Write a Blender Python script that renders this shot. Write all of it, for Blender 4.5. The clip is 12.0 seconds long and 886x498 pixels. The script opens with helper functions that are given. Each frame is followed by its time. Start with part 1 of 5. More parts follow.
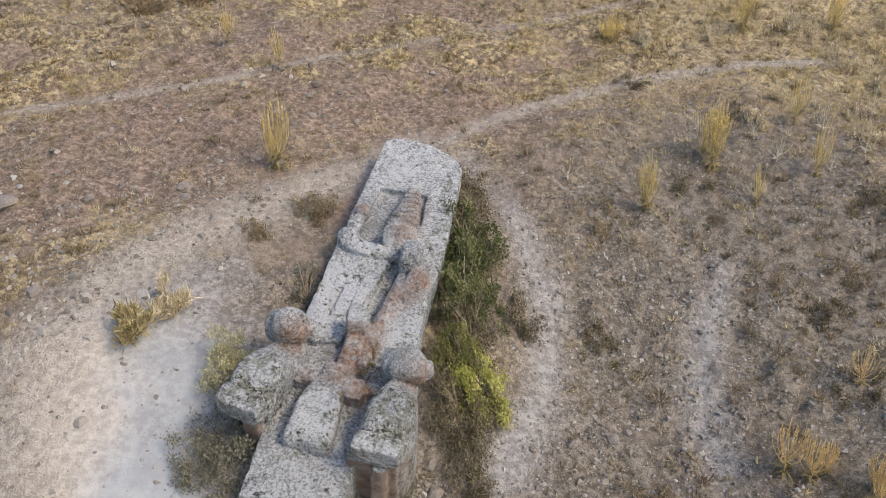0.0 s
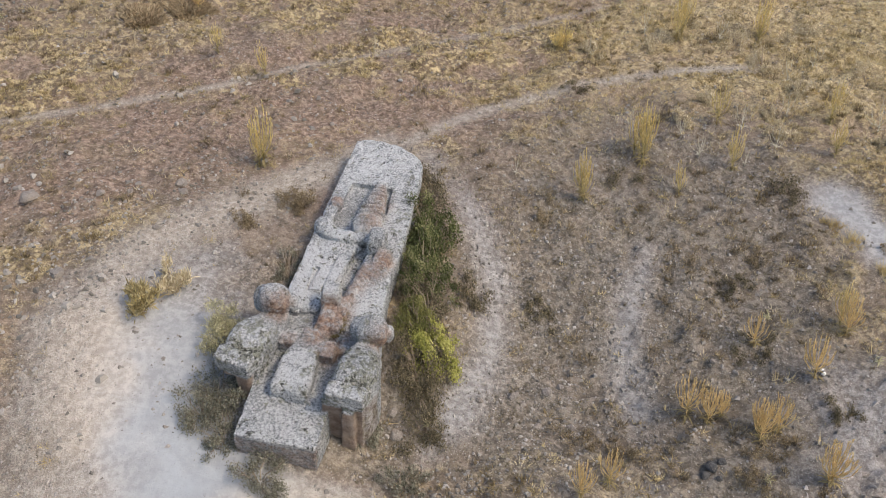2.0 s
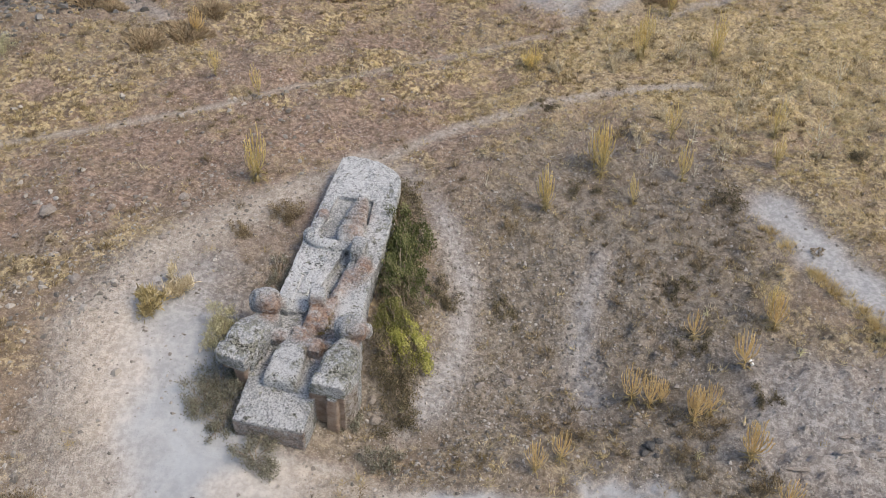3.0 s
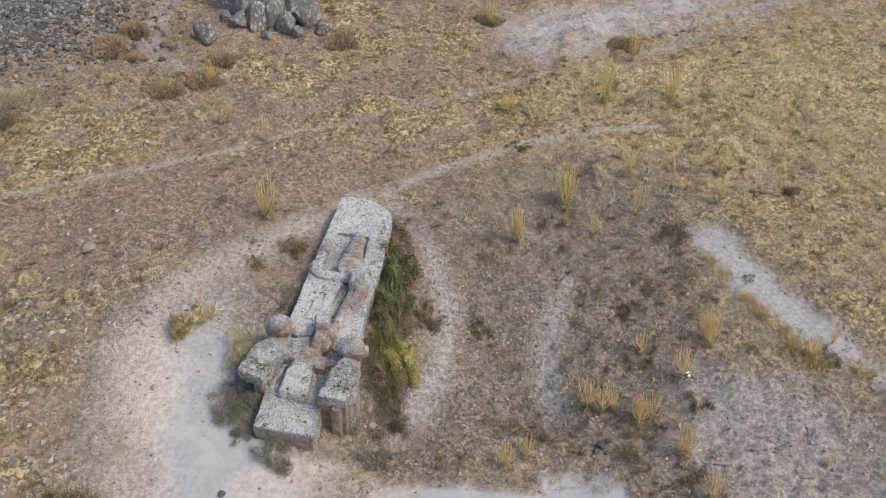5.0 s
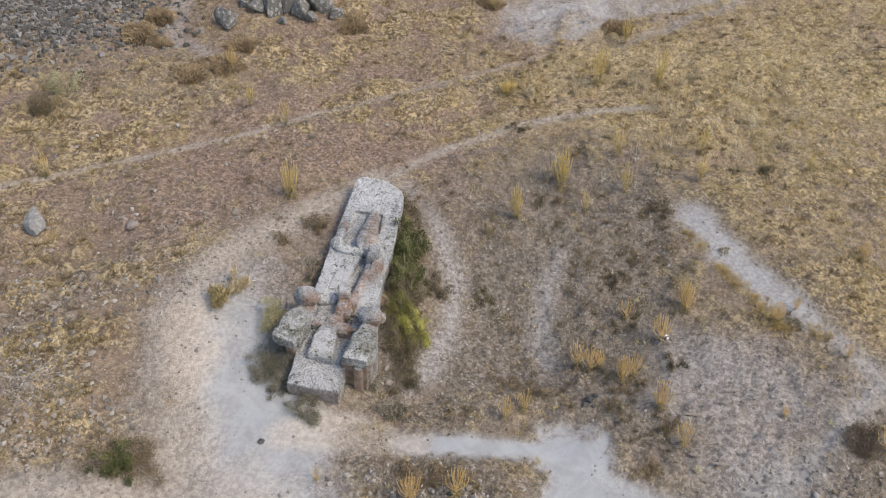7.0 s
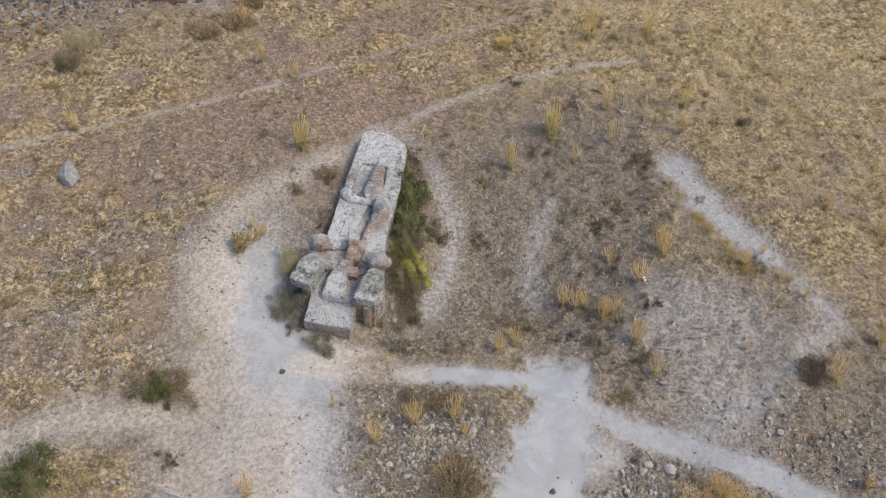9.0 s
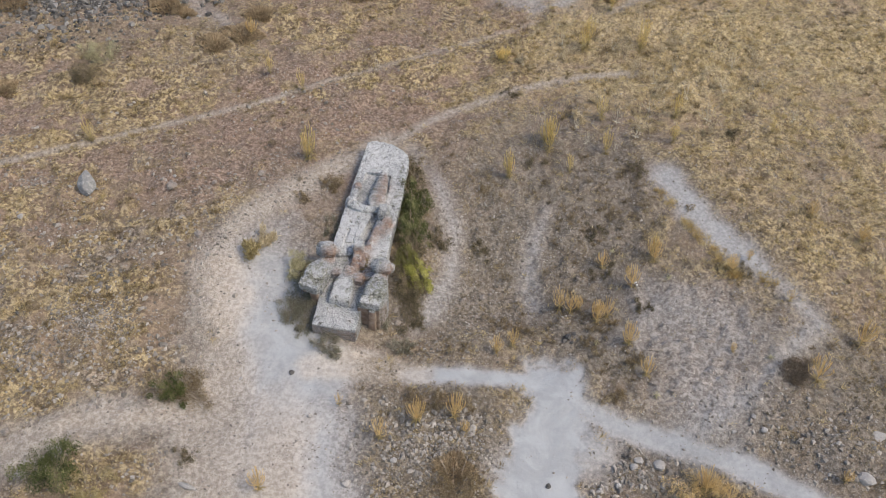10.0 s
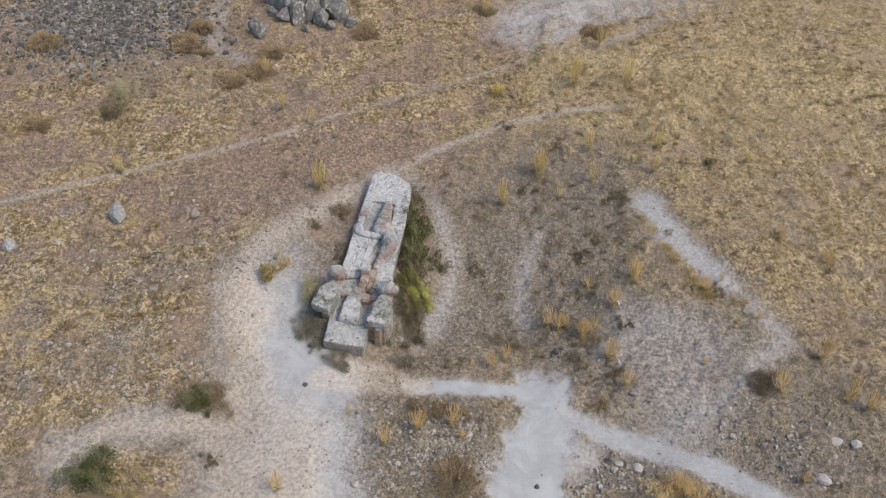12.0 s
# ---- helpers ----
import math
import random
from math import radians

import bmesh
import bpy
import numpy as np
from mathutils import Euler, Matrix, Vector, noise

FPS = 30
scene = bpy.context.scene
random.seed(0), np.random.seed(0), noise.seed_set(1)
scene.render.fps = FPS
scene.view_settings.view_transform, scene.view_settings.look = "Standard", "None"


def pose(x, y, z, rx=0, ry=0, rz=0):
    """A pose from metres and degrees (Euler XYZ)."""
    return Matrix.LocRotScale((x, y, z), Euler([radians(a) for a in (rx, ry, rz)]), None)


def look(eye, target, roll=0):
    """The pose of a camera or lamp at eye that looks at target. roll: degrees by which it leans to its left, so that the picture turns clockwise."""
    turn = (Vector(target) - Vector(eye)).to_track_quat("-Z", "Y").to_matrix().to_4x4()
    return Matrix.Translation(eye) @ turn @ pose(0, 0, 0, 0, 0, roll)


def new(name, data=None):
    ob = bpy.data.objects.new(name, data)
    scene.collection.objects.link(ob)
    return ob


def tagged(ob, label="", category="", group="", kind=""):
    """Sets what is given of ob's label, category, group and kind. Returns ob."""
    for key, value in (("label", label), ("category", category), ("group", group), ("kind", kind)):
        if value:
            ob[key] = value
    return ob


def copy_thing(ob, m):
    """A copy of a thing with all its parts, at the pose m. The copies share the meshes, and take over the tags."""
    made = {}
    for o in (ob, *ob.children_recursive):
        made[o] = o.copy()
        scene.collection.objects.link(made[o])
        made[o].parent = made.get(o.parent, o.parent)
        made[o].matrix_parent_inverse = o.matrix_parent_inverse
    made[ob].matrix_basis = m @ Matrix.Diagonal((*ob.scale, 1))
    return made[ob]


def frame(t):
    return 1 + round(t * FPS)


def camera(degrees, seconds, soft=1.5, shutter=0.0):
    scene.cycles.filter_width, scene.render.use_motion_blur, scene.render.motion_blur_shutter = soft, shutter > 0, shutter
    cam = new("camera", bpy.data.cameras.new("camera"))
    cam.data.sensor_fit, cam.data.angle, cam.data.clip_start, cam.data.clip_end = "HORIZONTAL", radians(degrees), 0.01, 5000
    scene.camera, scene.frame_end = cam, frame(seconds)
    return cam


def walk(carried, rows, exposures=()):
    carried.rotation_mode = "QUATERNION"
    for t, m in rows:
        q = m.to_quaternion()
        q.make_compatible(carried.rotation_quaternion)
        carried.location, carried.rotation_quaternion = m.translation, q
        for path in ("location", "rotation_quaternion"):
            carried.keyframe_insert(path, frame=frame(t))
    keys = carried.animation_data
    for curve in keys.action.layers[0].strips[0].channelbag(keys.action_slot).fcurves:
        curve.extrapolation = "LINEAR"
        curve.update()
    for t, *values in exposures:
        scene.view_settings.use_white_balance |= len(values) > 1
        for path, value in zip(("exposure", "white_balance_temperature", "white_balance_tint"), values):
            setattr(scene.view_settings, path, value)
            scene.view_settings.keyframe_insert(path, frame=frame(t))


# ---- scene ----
cam = camera(57.0, 12.0, soft=0.62)
# seconds, eye x y z, yaw, pitch, roll
ROWS = [
    (0.0, 0.713, -7.999, 7.899, 3.515, -28.304, 0.147),
    (0.5, 0.814, -8.302, 7.935, 3.226, -28.437, 0.208),
    (1.0, 0.895, -8.778, 8.060, 2.706, -28.640, 0.315),
    (1.5, 1.088, -9.367, 8.399, 2.619, -28.705, 0.247),
    (2.0, 1.342, -10.090, 8.890, 2.559, -28.840, 0.151),
    (2.5, 1.647, -10.875, 9.413, 2.528, -28.954, 0.010),
    (3.0, 1.884, -11.651, 9.962, 2.317, -28.966, -0.043),
    (5.0, 2.156, -13.952, 12.007, 1.702, -28.751, -0.116),
    (5.5, 2.124, -14.396, 12.469, 1.674, -28.686, -0.132),
    (6.0, 2.088, -14.839, 12.877, 1.619, -28.719, -0.112),
    (6.5, 2.056, -15.316, 13.263, 1.644, -30.148, -0.182),
    (7.0, 2.016, -15.793, 13.700, 1.716, -31.870, -0.237),
    (7.5, 2.025, -16.235, 14.154, 1.675, -33.554, -0.192),
    (9.5, 2.114, -17.790, 15.795, 1.850, -36.946, -0.367),
    (10.0, 2.086, -18.199, 16.228, 1.804, -36.734, -0.316),
    (10.5, 2.121, -18.616, 16.680, 1.859, -36.517, -0.366),
    (11.0, 2.168, -19.037, 17.143, 1.863, -36.343, -0.440),
    (11.5, 2.247, -19.484, 17.613, 2.050, -36.146, -0.615),
    (12.0, 2.282, -19.966, 18.050, 2.075, -35.958, -0.643),
]
EXPOSURE = 0.93
walk(cam, [(t, pose(x, y, z, 90 + pitch, 0, yaw) @ pose(0, 0, 0, 0, 0, roll)) for t, x, y, z, yaw, pitch, roll in ROWS],
     exposures=[(0.0, EXPOSURE), (3.0, EXPOSURE - 0.03), (7.5, EXPOSURE - 0.10), (12.0, EXPOSURE - 0.12)])

# ---- sky and sun: late, hazy, soft light from the right ----
SUN_AZ, SUN_EL = radians(118.0), radians(48.0)   # azimuth clockwise from +y
world = bpy.data.worlds.new("sky")
scene.world = world
world.use_nodes = True
wn, wl = world.node_tree.nodes, world.node_tree.links
sky = wn.new("ShaderNodeTexSky")
sky.sky_type, sky.sun_disc = "NISHITA", False
sky.sun_elevation, sky.sun_rotation = SUN_EL, SUN_AZ
sky.dust_density, sky.air_density = 2.5, 1.0
wl.new(sky.outputs["Color"], wn["Background"].inputs["Color"])
wn["Background"].inputs["Strength"].default_value = 0.118
sun_data = bpy.data.lights.new("sun", "SUN")
sun_data.energy, sun_data.angle, sun_data.color = 1.0, radians(14.0), (1.0, 0.84, 0.63)
sun = new("sun", sun_data)
toward = Vector((math.sin(SUN_AZ) * math.cos(SUN_EL), math.cos(SUN_AZ) * math.cos(SUN_EL), math.sin(SUN_EL)))
sun.matrix_world = look(toward * 80, (0, 0, 0))


# ---- materials ----
class Mat:
    """A procedural material, built node by node."""

    def __init__(self, name, rough=0.9):
        self.m = bpy.data.materials.new(name)
        self.m.use_nodes = True
        self.t = self.m.node_tree
        self.b = self.t.nodes["Principled BSDF"]
        self.b.inputs["Roughness"].default_value = rough
        self.b.inputs["Specular IOR Level"].default_value = 0.25
        self.co = self.t.nodes.new("ShaderNodeTexCoord").outputs["Object"]

    def put(self, a, b):
        if hasattr(a, "is_output"):
            self.t.links.new(a, b)
        else:
            b.default_value = a

    def noise(self, scale, detail=4.0, rough=0.6, co=None, distort=0.0):
        n = self.t.nodes.new("ShaderNodeTexNoise")
        self.put(co or self.co, n.inputs["Vector"])
        n.inputs["Scale"].default_value, n.inputs["Detail"].default_value = scale, detail
        n.inputs["Roughness"].default_value, n.inputs["Distortion"].default_value = rough, distort
        return n.outputs["Fac"]

    def cells(self, scale, feature="F1", out="Distance", co=None):
        n = self.t.nodes.new("ShaderNodeTexVoronoi")
        n.feature = feature
        self.put(co or self.co, n.inputs["Vector"])
        n.inputs["Scale"].default_value = scale
        return n.outputs[out]

    def ramp(self, fac, lo, hi, a=0.0, b=1.0):
        n = self.t.nodes.new("ShaderNodeMapRange")
        n.interpolation_type = "SMOOTHSTEP"
        self.put(fac, n.inputs["Value"])
        for k, v in zip(("From Min", "From Max", "To Min", "To Max"), (lo, hi, a, b)):
            n.inputs[k].default_value = v
        return n.outputs["Result"]

    def math(self, op, a, b=0.0):
        n = self.t.nodes.new("ShaderNodeMath")
        n.operation, n.use_clamp = op, False
        self.put(a, n.inputs[0])
        self.put(b, n.inputs[1])
        return n.outputs[0]

    def mix(self, fac, a, b):
        n = self.t.nodes.new("ShaderNodeMix")
        n.data_type = "RGBA"
        self.put(fac, n.inputs[0])
        self.put((*a, 1) if isinstance(a, tuple) else a, n.inputs[6])
        self.put((*b, 1) if isinstance(b, tuple) else b, n.inputs[7])
        return n.outputs[2]

    def attr(self, name):
        n = self.t.nodes.new("ShaderNodeAttribute")
        n.attribute_name = name
        return n.outputs["Fac"]

    def island(self):
        return self.t.nodes.new("ShaderNodeNewGeometry").outputs["Random Per Island"]

    def each(self):
        return self.t.nodes.new("ShaderNodeObjectInfo").outputs["Random"]

    def bands(self, fac, *colours):
        n = self.t.nodes.new("ShaderNodeValToRGB")
        self.put(fac, n.inputs[0])
        e = n.color_ramp.elements
        while len(e) < len(colours):
            e.new(0.5)
        for k, c in enumerate(colours):
            e[k].position, e[k].color = k / (len(colours) - 1), (*c, 1)
        return n.outputs[0]

    def bump(self, h, strength=0.5, distance=0.02):
        n = self.t.nodes.new("ShaderNodeBump")
        self.put(h, n.inputs["Height"])
        n.inputs["Strength"].default_value, n.inputs["Distance"].default_value = strength, distance
        self.t.links.new(n.outputs[0], self.b.inputs["Normal"])

    def done(self, colour):
        self.put(colour if not isinstance(colour, tuple) else (*colour, 1), self.b.inputs["Base Color"])
        return self.m


def ground_material():
    m = Mat("hillside_soil", 0.95)
    big, mid, fine, grain = m.noise(0.35, 3), m.noise(2.2, 5, 0.65), m.noise(8.5, 5, 0.64), m.noise(38, 3, 0.65)
    soil = m.bands(m.ramp(m.noise(7, 6, 0.76), 0.41, 0.59), (0.080, 0.065, 0.050), (0.20, 0.163, 0.126), (0.41, 0.345, 0.275))
    litter = m.bands(m.ramp(m.math("ADD", m.math("MULTIPLY", fine, 0.6), m.math("MULTIPLY", m.noise(6, 3, 0.6), 0.4)), 0.43, 0.57), (0.115, 0.084, 0.047), (0.31, 0.236, 0.124), (0.60, 0.48, 0.27))
    red = m.mix(m.ramp(big, 0.42, 0.62), soil, m.mix(m.ramp(fine, 0.3, 0.7), (0.21, 0.152, 0.108), (0.37, 0.28, 0.20)))
    ruddy = m.bands(m.ramp(m.noise(9, 6, 0.75), 0.36, 0.64), (0.115, 0.075, 0.056), (0.265, 0.183, 0.140), (0.46, 0.345, 0.265))
    red = m.mix(m.math("MULTIPLY", m.attr("ruddy"), m.ramp(mid, 0.25, 0.6, 0.5, 1.0)), red, ruddy)
    c = m.mix(m.math("MULTIPLY", m.attr("litter"), m.ramp(fine, 0.25, 0.6, 0.25, 1.0)), red, litter)
    # dark soil, with the hill's shadow over the hollow painted in
    dark_ground = m.mix(m.ramp(fine, 0.42, 0.58), (0.138, 0.122, 0.100), (0.285, 0.255, 0.212))
    c = m.mix(m.math("MULTIPLY", m.attr("dark_ground"), m.ramp(mid, 0.2, 0.65, 0.45, 0.95)), c, dark_ground)
    # dry straw, brightened in colour for the sunlight on the crest
    sere = m.bands(m.ramp(m.noise(8, 6, 0.75), 0.36, 0.62), (0.17, 0.128, 0.068), (0.40, 0.312, 0.168), (0.66, 0.54, 0.315))
    c = m.mix(m.math("MULTIPLY", m.attr("sere"), m.ramp(mid, 0.3, 0.6, 0.45, 1.0)), c, sere)
    mat_ = m.math("MULTIPLY", m.math("MULTIPLY", m.attr("litter"), m.ramp(m.noise(0.9, 4, 0.6), 0.50, 0.62, 0.0, 0.7)), m.ramp(fine, 0.35, 0.55, 0.3, 1.0))
    c = m.mix(mat_, c, sere)
    c = m.mix(m.math("MULTIPLY", m.ramp(m.noise(3.3, 5, 0.7), 0.52, 0.62, 0.0, 0.6), m.ramp(fine, 0.3, 0.55, 0.3, 1.0)), c, (0.125, 0.092, 0.056))
    grey = m.mix(m.ramp(fine, 0.38, 0.62), (0.22, 0.203, 0.188), (0.43, 0.41, 0.39))
    c = m.mix(m.attr("bare"), c, grey)
    # sunlight is painted into the rosy dust, bluish shade into the pale dust
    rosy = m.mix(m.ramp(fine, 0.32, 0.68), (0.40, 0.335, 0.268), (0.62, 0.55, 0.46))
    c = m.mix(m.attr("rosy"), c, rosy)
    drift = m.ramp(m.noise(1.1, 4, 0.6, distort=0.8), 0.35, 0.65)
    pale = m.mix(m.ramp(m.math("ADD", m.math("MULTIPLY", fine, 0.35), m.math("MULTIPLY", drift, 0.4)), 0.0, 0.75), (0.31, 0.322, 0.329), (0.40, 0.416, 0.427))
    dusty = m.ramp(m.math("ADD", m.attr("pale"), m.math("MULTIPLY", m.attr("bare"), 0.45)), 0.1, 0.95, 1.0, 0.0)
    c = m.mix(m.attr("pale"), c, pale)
    # grit: scattered light and dark crumbs of two sizes
    relief = m.math("ADD", m.math("MULTIPLY", grain, 0.45), m.math("MULTIPLY", m.attr("rosy"), m.math("MULTIPLY", m.noise(19, 4, 0.65), 1.0)))
    for scale, share in ((13, 0.82), (30, 0.68)):
        cell = m.t.nodes.new("ShaderNodeTexVoronoi")
        m.put(m.co, cell.inputs["Vector"])
        cell.inputs["Scale"].default_value = scale
        sep = m.t.nodes.new("ShaderNodeSeparateColor")
        m.put(cell.outputs["Color"], sep.inputs[0])
        crumb = m.math("MULTIPLY", m.ramp(cell.outputs["Distance"], 0.40, 0.26), m.ramp(sep.outputs[0], share, share + 0.12))
        c = m.mix(m.math("MULTIPLY", crumb, m.math("ADD", m.math("MULTIPLY", dusty, 0.5), 0.07)), c, m.mix(m.ramp(sep.outputs[1], 0.25, 0.9), (0.17, 0.145, 0.122), (0.66, 0.62, 0.57)))
        relief = m.math("ADD", relief, m.math("MULTIPLY", crumb, 0.4))
    c = m.mix(m.math("MULTIPLY", m.ramp(grain, 0.56, 0.38, 0.0, 0.4), m.math("ADD", m.math("MULTIPLY", dusty, 0.9), 0.06)), c, (0.10, 0.080, 0.062))
    c = m.mix(m.math("MULTIPLY", m.ramp(m.noise(28, 4, 0.75), 0.55, 0.72, 0.0, 0.4), m.math("ADD", m.math("MULTIPLY", dusty, 0.85), 0.1)), c, (0.64, 0.57, 0.485))
    m.bump(m.math("MULTIPLY", m.math("ADD", fine, relief), m.math("ADD", m.math("MULTIPLY", dusty, 0.85), 0.15)), 1.0, 0.06)
    return m.done(c)


def monument_material():
    m = Mat("weathered_basalt", 0.92)
    mid, fine, grain = m.noise(4.5, 5, 0.65), m.noise(26, 6, 0.75), m.noise(75, 4, 0.8)
    c = m.bands(m.ramp(fine, 0.32, 0.68), (0.125, 0.130, 0.132), (0.30, 0.313, 0.322), (0.48, 0.50, 0.512))
    crust = m.math("ADD", m.noise(24, 5, 0.8), m.math("ADD", m.math("MULTIPLY", m.math("SUBTRACT", mid, 0.5), 0.35), m.math("MULTIPLY", m.attr("crust"), 0.11)))
    c = m.mix(m.ramp(crust, 0.50, 0.57, 0.0, 0.9), c, (0.71, 0.72, 0.715))
    # fine pitting
    c = m.mix(m.ramp(grain, 0.54, 0.40, 0.0, 0.55), c, (0.17, 0.17, 0.165))
    c = m.mix(m.ramp(m.noise(55, 3, 0.8), 0.57, 0.63, 0.0, 0.6), c, (0.80, 0.80, 0.79))
    # grey-green and black lichen in blotches of a hand's width
    patch = m.math("ADD", m.noise(5.5, 5, 0.7), m.math("MULTIPLY", m.attr("moss"), 0.12))
    c = m.mix(m.math("MULTIPLY", m.ramp(patch, 0.575, 0.63), m.ramp(fine, 0.40, 0.52, 0.15, 0.9)), c, m.mix(m.ramp(grain, 0.4, 0.6), (0.20, 0.205, 0.165), (0.40, 0.40, 0.31)))
    spots = m.math("ADD", m.noise(19, 5, 0.75), m.math("MULTIPLY", m.math("SUBTRACT", patch, 0.55), 0.5))
    spots = m.ramp(spots, 0.56, 0.60)
    spots = m.math("MULTIPLY", spots, m.ramp(m.noise(2.4, 3), 0.38, 0.58, 0.35, 1.0))
    c = m.mix(m.math("MULTIPLY", spots, 0.9), c, (0.05, 0.05, 0.045))
    rust = m.bands(m.ramp(m.noise(17, 5, 0.75), 0.34, 0.66), (0.13, 0.068, 0.046), (0.31, 0.185, 0.125), (0.50, 0.37, 0.28))
    c = m.mix(m.math("MULTIPLY", m.attr("rust"), m.ramp(m.noise(9, 4, 0.7), 0.34, 0.54, 0.2, 0.95)), c, rust)
    clay = m.mix(m.ramp(mid, 0.35, 0.65), (0.27, 0.185, 0.135), (0.42, 0.325, 0.255))
    c = m.mix(m.math("MULTIPLY", m.attr("dressed"), 0.9), c, clay)
    m.bump(m.math("SUBTRACT", m.math("ADD", fine, m.math("MULTIPLY", grain, 0.7)), m.math("MULTIPLY", spots, 0.5)), 1.0, 0.04)
    return m.done(c)


def stone_material(name, a, b, lichen=0.4):
    m = Mat(name, 0.9)
    mid, fine = m.noise(5, 5, 0.65), m.noise(26, 4, 0.7)
    c = m.mix(m.ramp(fine, 0.3, 0.7), a, b)
    c = m.mix(m.ramp(mid, 0.5, 0.62, 0.0, lichen), c, (0.60, 0.59, 0.55))
    c = m.mix(m.ramp(m.noise(9, 4), 0.58, 0.7, 0.0, lichen), c, (0.10, 0.10, 0.095))
    c = m.mix(m.math("MULTIPLY", m.each(), 0.35), c, m.mix(0.75, (0.4, 0.36, 0.32), a))
    m.bump(m.math("ADD", fine, mid), 0.7, 0.03)
    return m.done(c)


def grit_material(name, *colours):
    m = Mat(name, 0.92)
    c = m.bands(m.island(), *colours)
    return m.done(m.mix(m.ramp(m.noise(45, 3), 0.35, 0.65, 0.0, 0.35), c, (0.2, 0.18, 0.16)))


def leaf_material(name, *colours, rough=0.75, translucent=0.25, toned=False):
    m = Mat(name, rough)
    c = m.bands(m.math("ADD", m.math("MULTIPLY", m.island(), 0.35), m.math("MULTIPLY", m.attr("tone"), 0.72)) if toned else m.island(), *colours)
    c = m.mix(m.ramp(m.noise(1.3, 3), 0.35, 0.65, 0.0, 0.45), c, m.mix(0.6, c, colours[0]))
    tr = m.t.nodes.new("ShaderNodeBsdfTranslucent")
    mixer = m.t.nodes.new("ShaderNodeMixShader")
    mixer.inputs[0].default_value = translucent
    m.put(c, tr.inputs["Color"])
    m.t.links.new(m.b.outputs[0], mixer.inputs[1])
    m.t.links.new(tr.outputs[0], mixer.inputs[2])
    m.t.links.new(mixer.outputs[0], m.t.nodes["Material Output"].inputs["Surface"])
    return m.done(c)


